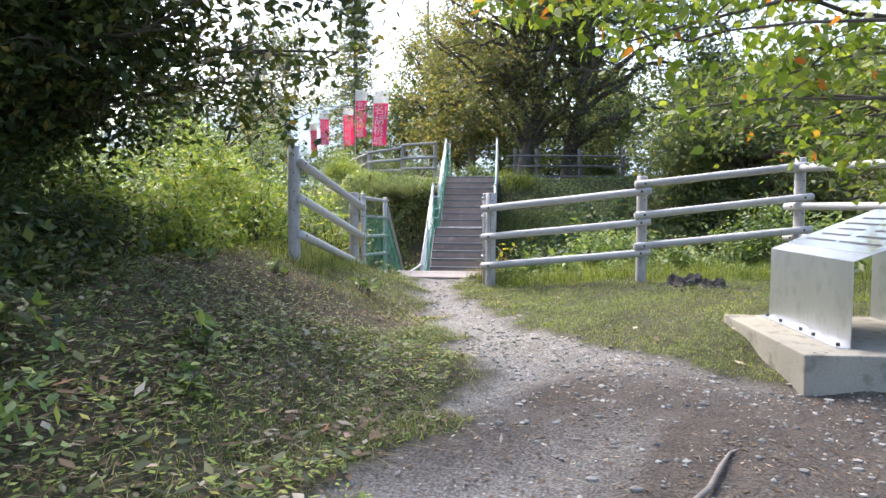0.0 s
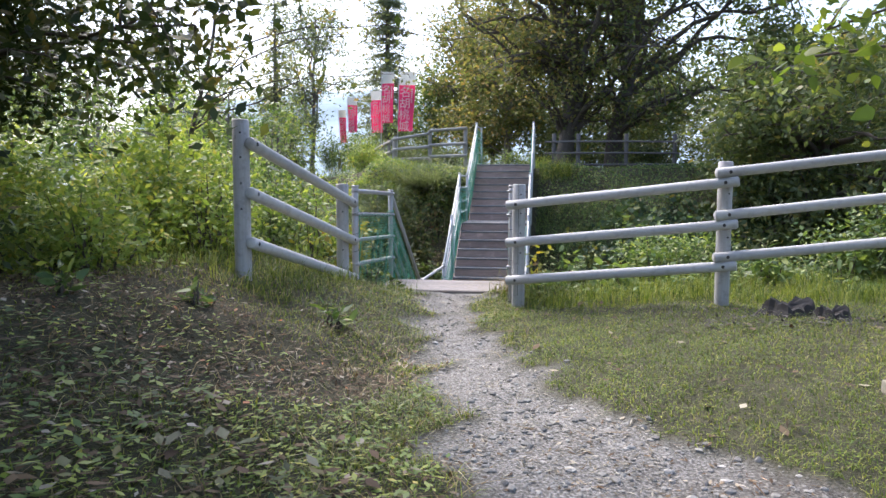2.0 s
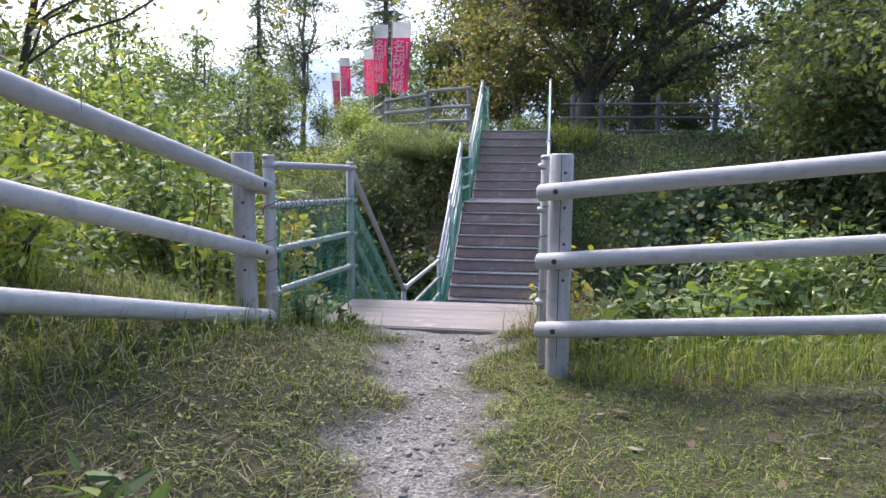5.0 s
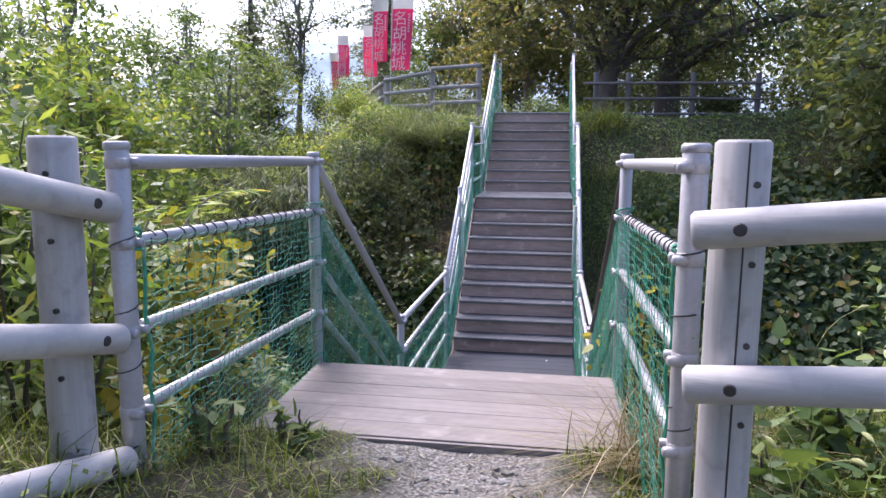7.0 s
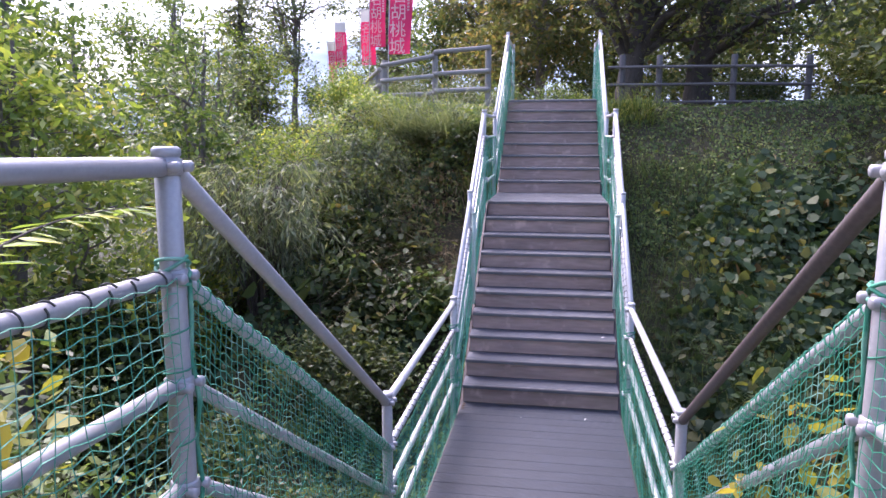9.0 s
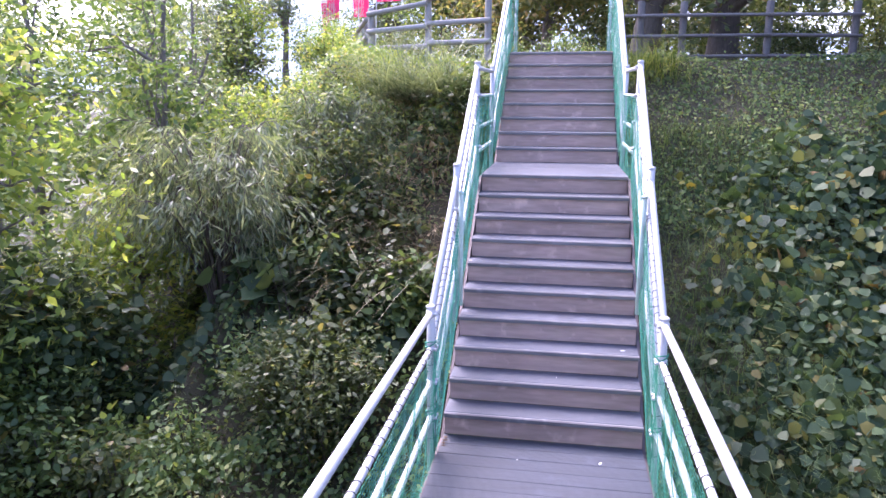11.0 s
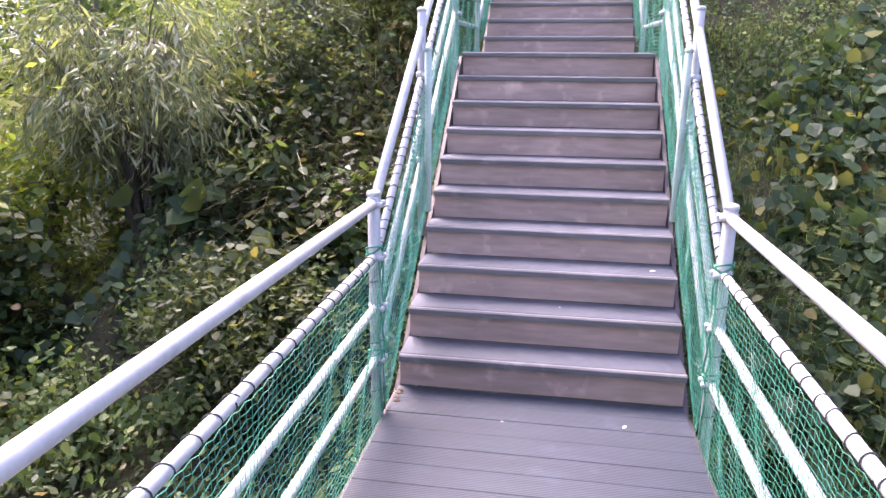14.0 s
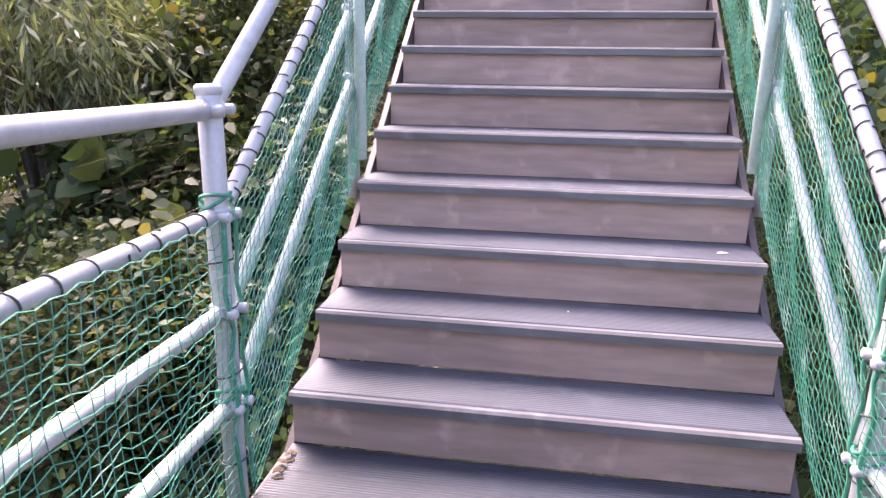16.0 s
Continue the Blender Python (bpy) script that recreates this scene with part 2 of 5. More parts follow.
def empty(name, x=0, y=0, z=0):
    ob = new(name)
    ob.empty_display_size = 0.1
    ob.location = (x, y, z)
    bpy.context.view_layer.update()
    return ob


def tube_arrays(P, R, sides=8):
    """Quads round a line of points with a radius at each."""
    P = np.asarray(P, float)
    R = np.broadcast_to(np.asarray(R, float), (len(P),))
    D = np.gradient(P, axis=0)
    D /= np.linalg.norm(D, axis=1)[:, None] + 1e-9
    up = np.where(np.abs(D[:, 2:3]) > 0.9, np.array([[1.0, 0, 0]]), np.array([[0, 0, 1.0]]))
    A = np.cross(D, up)
    A /= np.linalg.norm(A, axis=1)[:, None]
    B = np.cross(D, A)
    a = np.arange(sides) * 2 * np.pi / sides
    V = (P[:, None] + R[:, None, None] * (np.cos(a)[None, :, None] * A[:, None] + np.sin(a)[None, :, None] * B[:, None])).reshape(-1, 3)
    i = np.arange(len(P) - 1)[:, None] * sides
    j = np.arange(sides)[None]
    k = (j + 1) % sides
    F = np.stack([i + j, i + k, i + sides + k, i + sides + j], -1).reshape(-1, 4)
    return V, F


def merged(pieces):
    Vs, Fs, n = [], [], 0
    for V, F in pieces:
        Vs.append(V)
        Fs.append(F + n)
        n += len(V)
    return np.concatenate(Vs), np.concatenate(Fs)


def rod(a, b, r, sides=14, chamfer=0.006, seg=1, wobble=0.0):
    """A closed bar from a to b with softened ends, as a bmesh."""
    a, b = Vector(a), Vector(b)
    d = b - a
    L = d.length
    bm = bmesh.new()
    zs = [(0, r - chamfer), (chamfer, r)] + [(L * k / seg, r) for k in range(1, seg)] + [(L - chamfer, r), (L, r - chamfer)]
    rot = d.to_track_quat("Z", "Y").to_matrix()
    rings = []
    for z, rr in zs:
        off = Vector((random.uniform(-wobble, wobble), random.uniform(-wobble, wobble), 0))
        rings.append([bm.verts.new(a + rot @ (Vector((rr * math.cos(t), rr * math.sin(t), z)) + off)) for t in (2 * math.pi * k / sides for k in range(sides))])
    for p, q in zip(rings, rings[1:]):
        for k in range(sides):
            bm.faces.new((p[k], p[(k + 1) % sides], q[(k + 1) % sides], q[k]))
    bm.faces.new(rings[0][::-1])
    bm.faces.new(rings[-1])
    return bm


def prism(profile, x0, x1):
    """A profile in (y, z) drawn out along x."""
    bm = bmesh.new()
    a = [bm.verts.new((x0, y, z)) for y, z in profile]
    b = [bm.verts.new((x1, y, z)) for y, z in profile]
    n = len(profile)
    for k in range(n):
        bm.faces.new((a[k], a[(k + 1) % n], b[(k + 1) % n], b[k]))
    bm.faces.new(a[::-1])
    bm.faces.new(b)
    return bm


def block(x0, x1, y0, y1, z0, z1, bevel=0.01):
    bm = bmesh.new()
    bmesh.ops.create_cube(bm, size=1, matrix=Matrix.LocRotScale(((x0 + x1) / 2, (y0 + y1) / 2, (z0 + z1) / 2), None, (x1 - x0, y1 - y0, z1 - z0)))
    if bevel:
        bmesh.ops.bevel(bm, geom=bm.edges[:], offset=bevel, segments=2, affect="EDGES", profile=0.6)
    return bm


def unit(A):
    return A / (np.linalg.norm(A, axis=1)[:, None] + 1e-9)


def leaves(P, size, spread=0.6, droop=0.2, width=0.5, up=0.0, shape=4, away=None, face=None, tilt=0.7):
    """Leaf faces at the points P. up: how far they face the sky; away: a direction they hang towards."""
    n = len(P)
    d = rng.normal(size=(n, 3))
    d[:, 2] *= spread
    d[:, 2] -= droop
    if away is not None:
        d = d + away
    d = unit(d)
    nv = rng.normal(size=(n, 3)) * (1 - up)
    nv[:, 2] += up * 2 + 0.2
    if face is not None:
        nv = rng.normal(size=(n, 3)) * tilt + np.array(face) * 1.5
        d = unit(d - nv * (d * nv).sum(1)[:, None] / (nv * nv).sum(1)[:, None])
    s = unit(np.cross(d, nv))
    nn = np.cross(s, d)
    L = (size * rng.uniform(0.6, 1.35, n))[:, None]
    W = L * width * rng.uniform(0.75, 1.25, n)[:, None]
    if shape == 4:
        V = np.stack([P, P + d * L * 0.45 + s * W / 2 - nn * L * 0.06, P + d * L - nn * L * 0.12, P + d * L * 0.45 - s * W / 2 - nn * L * 0.06], 1)
    else:
        V = np.stack([P, P + d * L * 0.22 + s * W * 0.5 - nn * L * 0.02, P + d * L * 0.62 + s * W * 0.42 - nn * L * 0.06, P + d * L - nn * L * 0.16,
                      P + d * L * 0.62 - s * W * 0.42 - nn * L * 0.06, P + d * L * 0.22 - s * W * 0.5 - nn * L * 0.02], 1)
    k = V.shape[1]
    return V.reshape(-1, 3), np.arange(n * k).reshape(n, k)


def blades(P, height, width, lean=0.5, segs=2):
    """Tapered blades that rise from P and bend over."""
    n = len(P)
    a = rng.uniform(0, 2 * np.pi, n)
    d = np.stack([np.cos(a), np.sin(a), np.zeros(n)], 1)
    s = np.stack([-np.sin(a), np.cos(a), np.zeros(n)], 1)
    H = (height * rng.uniform(0.5, 1.4, n))[:, None]
    W = (width * rng.uniform(0.7, 1.3, n))[:, None]
    ln = lean * rng.uniform(0.2, 1.5, n)[:, None]
    rows = []
    for k in range(segs + 1):
        f = k / segs
        c = P + d * H * ln * f * f + np.array([0, 0, 1.0]) * H * (f - 0.45 * np.minimum(ln, 1.6) * f * f)
        w = W * (1 - f) ** 0.7 * 0.5 + 0.0004
        rows += [c - s * w, c + s * w]
    V = np.stack(rows, 1)
    m = V.shape[1]
    base = np.arange(n)[:, None] * m
    F = np.concatenate([base + np.array([[2 * k, 2 * k + 1, 2 * k + 3, 2 * k + 2]]) for k in range(segs)], 0)
    return V.reshape(-1, 3), F


# ---- the lie of the land ----
def sstep(a, b, v):
    t = np.clip((v - a) / (b - a), 0, 1)
    return t * t * (3 - 2 * t)


def wave(x, y, f, s):
    return np.sin(x * f + s) * np.cos(y * f * 1.13 + s * 2.1) + 0.5 * np.sin(x * f * 2.3 - y * f * 1.7 + s)


def path_mask(x, y):
    """1 on the trodden path, 0 on the grass."""
    left = np.interp(y, [-4, 2.0, 2.8, 3.9, 5.0, 5.7, 6.6, 8.5, 9.4], [0.25, 0.45, 0.72, 0.88, 0.58, 0.44, 0.2, -0.13, -0.35])
    right = np.interp(y, [-4, 3.7, 4.0, 4.4, 5.1, 5.7, 6.9, 8.5, 9.4], [9, 6.0, 3.3, 2.4, 1.5, 1.24, 0.72, 0.42, 0.6])
    w = 0.12 * wave(x, y, 5.0, 1.3) + 0.06 * wave(x, y, 13.0, 0.4)
    m = sstep(-0.12, 0.22, x - left + w) * sstep(-0.12, 0.25, right - x + w)
    return m * (1 - sstep(9.3, 9.5, y))


def height(x, y):
    x, y = np.asarray(x, float), np.asarray(y, float)
    near = 1.165 + 0.004 * y
    near = near + 0.38 * (np.clip(0.1 - x, 0, 1.5) - 0.4 * np.clip(-2.2 - x, 0, 1.6)) * sstep(9.6, 7.4, y) * (0.35 + 0.65 * sstep(-1.5, 2.5, y))
    near = near + 0.12 * sstep(1.2, 2.8, x) * sstep(4.5, 6.5, y) + 0.1 * sstep(4, 9, x)
    near = near - 0.03 * path_mask(x, y)
    near = near - 0.1 * sstep(2.0, 2.8, x) * sstep(5.2, 4.2, y) * sstep(0.5, 2.5, y)
    near = near + 0.02 * wave(x, y, 2.2, 0.6) + 0.008 * wave(x, y, 7.5, 2.0)
    near = near - 0.13 * sstep(9.31, 9.46, y) * sstep(1.1, 0.85, np.abs(x))
    rough = 0.12 * wave(x, y, 0.9, 0.7) + 0.05 * wave(x, y, 2.7, 1.9)
    floor = -1.75 + rough
    edge = 9.75 + 0.25 * sstep(1.0, 3.5, x) - 0.4 * sstep(-1.2, -3.0, x)
    z = near + (floor - near) * sstep(edge, edge + 3.4, y)
    top = 23.0 + np.clip(-4.2 - x, 0, 40) * 2.2 - np.clip(x - 5, 0, 10) * 0.3
    slope = np.clip(3.06 - (top - y) * 0.71, -9, 3.06)
    z = np.maximum(z, np.where(y > 14.5, slope + rough * sstep(3.06, 2.4, slope), -9))
    return z


def axis(stops):
    return np.concatenate([np.arange(a, b, s) for a, b, s in stops] + [np.array([stops[-1][1]])])


gx = axis([(-900, -100, 80), (-100, -20, 8), (-20, -6, 0.7), (-6, -2.4, 0.2), (-2.4, 4.6, 0.06), (4.6, 8, 0.25), (8, 20, 0.8), (20, 100, 8), (100, 900, 80)])
gy = axis([(-900, -100, 80), (-100, -10, 9), (-10, -1, 0.6), (-1, 9.6, 0.065), (9.6, 25, 0.22), (25, 60, 1.4), (60, 140, 8), (140, 1800, 90)])
GX, GY = np.meshgrid(gx, gy)
GZ = height(GX, GY)
gv = np.stack([GX.ravel(), GY.ravel(), GZ.ravel()], 1)
gi = np.arange(len(gv)).reshape(len(gy), len(gx))
gf = np.stack([gi[:-1, :-1], gi[:-1, 1:], gi[1:, 1:], gi[1:, :-1]], -1).reshape(-1, 4)


def ground_material():
    m, nt, b = material("soil")
    at = nt.nodes.new("ShaderNodeAttribute")
    at.attribute_name = "trodden"
    n1, n2, n3 = noise_node(nt, 1.1, 6), noise_node(nt, 9, 8), noise_node(nt, 70, 6)
    dirt = ramp(nt, n2.outputs["Fac"], [(0.3, (0.105, 0.098, 0.084)), (0.55, (0.19, 0.18, 0.16)), (0.75, (0.29, 0.28, 0.255))])
    dirt = mix(nt, 0.6, dirt, ramp(nt, n3.outputs["Fac"], [(0.36, (0.06, 0.052, 0.046)), (0.5, (0.18, 0.17, 0.155)), (0.64, (0.40, 0.39, 0.37))]))
    soil = ramp(nt, n2.outputs["Fac"], [(0.3, (0.032, 0.026, 0.016)), (0.6, (0.065, 0.054, 0.03)), (0.8, (0.11, 0.09, 0.055))])
    soil = mix(nt, n1.outputs["Fac"], soil, (0.05, 0.052, 0.02))
    # Dark brown soil tone that also holds the shade lying on the dirt.
    hu = nt.nodes.new("ShaderNodeAttribute")
    hu.attribute_name = "humus_shade"
    dark = mix(nt, 0.5, ramp(nt, n2.outputs["Fac"], [(0.35, (0.022, 0.016, 0.011)), (0.62, (0.05, 0.038, 0.028)), (0.8, (0.10, 0.08, 0.064))]), ramp(nt, n3.outputs["Fac"], [(0.4, (0.02, 0.015, 0.011)), (0.62, (0.12, 0.098, 0.08))]))
    dirt = mix(nt, hu.outputs["Fac"], dirt, dark)
    nt.links.new(mix(nt, at.outputs["Fac"], soil, dirt), b.inputs["Base Color"])
    b.inputs["Roughness"].default_value = 0.95
    bump(nt, b, n3.outputs["Fac"], 1.0, 0.022)
    return m


ground = raw("ground", gv, gf, ground_material(), smooth=True)
att = ground.data.attributes.new("trodden", "FLOAT", "POINT")
att.data.foreach_set("value", path_mask(GX, GY).ravel().astype(np.float32))
# Mask of brown soil plus painted shade, strongest at the near right.
hum_shade = np.clip(sstep(0.5, 1.8, GX + 0.5 * wave(GX, GY, 1.9, 0.4)) * sstep(5.1, 3.5, GY) * 0.95 + 0.35 * sstep(0.2, 0.9, wave(GX, GY, 2.6, 2.2)) * sstep(5.5, 4.0, GY), 0, 1)
att = ground.data.attributes.new("humus_shade", "FLOAT", "POINT")
att.data.foreach_set("value", hum_shade.ravel().astype(np.float32))
tagged(ground, "earth bank with a trodden dirt path and a gully", "ground", kind="structure")


# ---- wooden-board stairs over the gully ----
HALF = 0.75
stairs = empty("staircase", 0, 15, -0.18)
inv = stairs.matrix_world.inverted()


def board(y0, y1, ztop, thick, mat, name="plank", parent=None, half=HALF, soft=0.005):
    p = [(y0, ztop - thick), (y1, ztop - thick), (y1, ztop - soft), (y1 - soft, ztop), (y0 + soft, ztop), (y0, ztop - soft)]
    j = random.uniform(-0.0007, 0.0007)
    ob = part(name, prism([(y, z + j) for y, z in p], -half, half), mat, parent or stairs)
    ob.matrix_parent_inverse = (parent or stairs).matrix_world.inverted()
    return ob


def own(ob, parent):
    ob.parent = parent
    ob.matrix_parent_inverse = parent.matrix_world.inverted()
    return ob


def flight(y_first, z_base, count, run, rise, up=True):
    """Steps with a tread, a nosing and a riser board each; y_first is the lowest nosing's front."""
    s = 1 if up else -1
    for k in range(1, count + 1):
        z, y = z_base + rise * k, y_first + s * run * (k - 1)
        a, b = sorted((y + s * 0.034, y + s * (run + 0.02)))
        if k < count:
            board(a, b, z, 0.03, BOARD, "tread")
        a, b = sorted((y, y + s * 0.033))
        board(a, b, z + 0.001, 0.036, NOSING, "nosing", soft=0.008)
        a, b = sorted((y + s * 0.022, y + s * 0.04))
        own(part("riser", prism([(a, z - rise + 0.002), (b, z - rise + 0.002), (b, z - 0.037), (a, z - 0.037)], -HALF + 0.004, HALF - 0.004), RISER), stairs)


LOW, MID, TOP = -0.18, 1.62, 3.096
flight(15.196, LOW, 10, 0.262, 0.18)
flight(19.15, MID, 8, 0.262, 0.1845)
flight(12.06, LOW, 8, 0.262, 0.173, up=False)


def planks(y0, y1, z, mat, w=0.145, parent=None, half=HALF):
    n = max(1, round((y1 - y0) / (w + 0.005)))
    step = (y1 - y0) / n
    for k in range(n):
        board(y0 + k * step + 0.0006, y0 + (k + 1) * step - 0.0006, z, 0.03, mat, "plank", parent, half, 0.0025)


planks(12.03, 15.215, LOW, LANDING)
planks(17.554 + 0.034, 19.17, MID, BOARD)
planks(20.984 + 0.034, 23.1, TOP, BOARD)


def stringer(pts, x):
    """A steel side plate that follows the steps."""
    bm = bmesh.new()
    for (y0, z0), (y1, z1) in zip(pts, pts[1:]):
        vs = [bm.verts.new((x + dx, y, z)) for dx in (-0.012, 0.012) for y, z in ((y0, z0 - 0.24), (y1, z1 - 0.24), (y1, z1), (y0, z0))]
        for f in ((0, 1, 2, 3), (7, 6, 5, 4), (0, 4, 5, 1), (1, 5, 6, 2), (2, 6, 7, 3), (3, 7, 4, 0)):
            bm.faces.new([vs[i] for i in f])
    bmesh.ops.remove_doubles(bm, verts=bm.verts[:], dist=0.001)
    return bm


line = [(10.05, 1.17), (10.2, 1.17), (12.05, LOW - 0.03), (15.2, LOW - 0.03), (17.56, MID - 0.03), (19.15, MID - 0.03), (20.98, TOP - 0.03), (23.1, TOP - 0.03)]
for x in (-HALF - 0.014, HALF + 0.014):
    own(part("stringer", stringer(line, x), STRINGER), stairs)
for y, z in ((12.3, LOW), (14.9, LOW), (17.7, MID), (19.0, MID), (21.2, TOP)):
    for x in (-0.62, 0.62):
        g = float(height(x, y))
        if z - 0.3 > g:
            own(part("support", rod((x, y, g - 0.1), (x, y, z - 0.04), 0.05), STRINGER), stairs)
tagged(stairs, "dusty brown composite-board staircase crossing a gully between steel railings", "staircase")

entry = empty("wooden_deck", 0, 9.77, 1.1)
planks(9.32, 10.22, 1.205, DECK, 0.145, parent=entry, half=0.78)
own(part("fascia", block(-0.78, 0.78, 9.30, 9.318, 0.98, 1.2, 0.003), DECK), entry)
for x in (-0.6, 0.0, 0.6):
    own(part("joist", block(x - 0.04, x + 0.04, 9.33, 10.18, float(height(0, 10.2)) - 0.1, 1.174, 0), STRINGER), entry)
tagged(entry, "pale weathered plank deck at the head of the stairs", "deck")


# ---- steel railings with nets ----
def railing(side):
    x = 0.80 * side
    root = empty("metal_railing", x, 9.5, 1.1)
    add = lambda name, bm, mat, smooth=True: own(part(name, bm, mat, smooth=smooth), root)

    def post(y, top, foot, mat=STEEL, r=0.030, xx=None):
        xx = x if xx is None else xx
        p = add("post", rod((xx, y, foot), (xx, y, top - 0.012), r, 16, 0.002), mat)
        c = part("cap", rod((xx, y, top - 0.028), (xx, y, top), r + 0.004, 16, 0.007), mat, smooth=True)
        own(c, p)
        return p

    def clamp(y, z, mat, xx=None):
        xx = (x if xx is None else xx)
        bm = rod((xx, y - 0.001, z - 0.02), (xx, y, z + 0.02), 0.036, 14, 0.004)
        for s in (-1, 1):
            e = rod((xx - 0.012 * side, y + s * 0.025, z), (xx - 0.05 * side, y + s * 0.03, z), 0.014, 10, 0.004)
            me = bpy.data.meshes.new("tmp")
            e.to_mesh(me)
            bm.from_mesh(me)
            bpy.data.meshes.remove(me)
            e.free()
        add("clamp", bm, mat)

    def rail(a, b, r, mat):
        return add("rail", rod((x, *a), (x, *b), r, 14, 0.004), mat)

    def lacing(a, b, r, gap, mat):
        a, b = np.array([x, *a]), np.array([x, *b])
        n = max(2, int(np.linalg.norm(b - a) / gap))
        d = (b - a) / np.linalg.norm(b - a)
        t = np.linspace(0, 2 * np.pi, 13)
        P = (r + 0.003) * (np.cos(t)[:, None] * np.array([1.0, 0, 0]) + np.sin(t)[:, None] * np.array([0, 1.0, 0])) + np.array([0, 0, 1.0]) * (t / (2 * np.pi) * gap * 0.32)[:, None]
        V, F = tube_arrays(P, 0.0025, 5)
        me = None
        turn = Vector(d).to_track_quat("Z", "X")
        for k in range(n):
            c = a + (b - a) * (k + 0.5 + rng.uniform(-0.12, 0.12)) / n
            ob = raw("lacing", V, F, mat, smooth=True) if me is None else new("lacing", me)
            me = ob.data
            ob.matrix_world = Matrix.LocRotScale(Vector(c), turn @ Euler((rng.uniform(-0.15, 0.15), rng.uniform(-0.15, 0.15), rng.uniform(0, 6))).to_quaternion(), None)
            own(ob, root)

    def net(a0, a1, b0, b1, cell=0.042, mat=NET, off=0.0):
        """A knotted net between an upper line a0-a1 and a lower line b0-b1, slack and uneven."""
        a0, a1, b0, b1 = (np.array(v, float) for v in (a0, a1, b0, b1))
        L, H = np.linalg.norm(a1 - a0), np.linalg.norm(b0 - a0)
        nu, nv = max(3, int(L / cell)), max(3, int(H / (cell * 0.72)))
        u, v = np.meshgrid(np.linspace(0, 1, nu + 1), np.linspace(0, 1, nv + 1), indexing="ij")
        Y = (a0[0] + (a1[0] - a0[0]) * u) * (1 - v) + (b0[0] + (b1[0] - b0[0]) * u) * v
        Z = (a0[1] + (a1[1] - a0[1]) * u) * (1 - v) + (b0[1] + (b1[1] - b0[1]) * u) * v
        amp = np.sin(np.pi * np.clip(v, 0, 1)) * 0.8 + 0.2
        Y = Y + amp * 0.011 * wave(Y * 3, Z * 3, 5.0, 0.5 + off)
        Z = Z + amp * 0.012 * wave(Y * 4, Z * 2, 6.0, 1.7 + off) - 0.012 * np.sin(np.pi * v)
        Z = Z + 0.004 * np.where((np.arange(nu + 1)[:, None] + np.arange(nv + 1)[None]) % 2, 1, -1)
        X = x - side * (0.034 + off) + side * 0.014 * amp * wave(Y * 2, Z * 2, 4.0, 2.9 + off)
        G = np.stack([X, Y, Z], -1)
        pcs = [tube_arrays(G[k], 0.0012, 3) for k in range(nu + 1)] + [tube_arrays(G[:, k], 0.0015, 3) for k in range(nv + 1)]
        V, F = merged(pcs)
        own(raw("net", V, F, mat), root)

    # the level bay beside the deck
    post(8.572, 2.372, 1.0, r=0.034)
    post(10.24, 2.336, 1.0)
    rail((8.60, 2.312), (10.22, 2.288), 0.024, STEEL)
    for za, zb, mat in ((2.075, 2.022, STEEL), (1.81, 1.75, STEEL), (1.56, 1.478, STEEL)):
        rail((8.60, za), (10.22, zb), 0.021, mat)
        clamp(8.572, za, STEEL)
        clamp(10.24, zb, STEEL)
    clamp(8.572, 2.312, STEEL)
    clamp(10.24, 2.288, STEEL)
    lacing((8.64, 2.074), (10.18, 2.024), 0.021, 0.085, ROPE_DARK)
    net((8.62, 2.07), (10.2, 2.02), (8.62, 1.15), (10.2, 1.2))
    lacing((8.572, 2.25), (8.573, 1.15), 0.034, 0.2, ROPE_DARK)
    lacing((10.24, 1.98), (10.241, 1.2), 0.031, 0.13, NET)
    # down to the low landing
    post(12.354, 0.959, -0.35)
    rail((10.26, 2.285), (12.335, 0.905), 0.024, STRINGER if side > 0 else STEEL)
    for za, zb in ((2.02, 0.64), (1.75, 0.37), (1.478, 0.10)):
        rail((10.26, za), (12.335, zb), 0.020, STEEL)
        clamp(12.354, zb, STEEL)
    clamp(12.354, 0.905, STEEL)
    lacing((10.28, 2.01), (12.3, 0.66), 0.020, 0.07, NET)
    net((10.26, 2.02), (12.33, 0.64), (10.26, 1.05), (12.33, -0.2), 0.036)
    # along the low landing
    post(14.926, 0.945, -0.35, WHITE_STEEL)
    rail((12.37, 0.905), (14.905, 0.885), 0.025, WHITE_STEEL)
    for z in (0.625, 0.37, 0.10):
        rail((12.37, z), (14.905, z), 0.021, WHITE_STEEL)
        clamp(14.926, z, WHITE_STEEL)
    clamp(14.926, 0.885, WHITE_STEEL)
    lacing((12.4, 0.625), (14.88, 0.625), 0.021, 0.10, ROPE_DARK)
    lacing((14.926, 0.58), (14.927, -0.1), 0.034, 0.13, ROPE_DARK)
    net((12.37, 0.62), (14.9, 0.62), (12.37, -0.21), (14.9, -0.21), 0.036)
    for yy, top, foot in ((10.262, 2.03, 1.15), (14.895, 0.63, -0.18), (14.96, 0.64, -0.16), (8.63, 2.06, 1.2)):
        P = np.array([(x - side * (0.03 + 0.008 * math.sin(9 * k)), yy + 0.006 * math.sin(5 * k), top + (foot - top) * k / 8) for k in range(9)])
        V, F = tube_arrays(P, 0.006, 6)
        own(raw("edge_cord", V, F, NET, smooth=True), root)
    for yy, zz in ((10.24, 2.02), (14.926, 0.63), (14.93, 0.10), (8.6, 2.07)):
        t = np.linspace(0, 6 * np.pi, 40)
        P = np.stack([x + 0.04 * np.cos(t), yy + 0.035 * np.sin(t), zz + 0.03 * np.sin(t * 0.7) + 0.002 * t], 1)
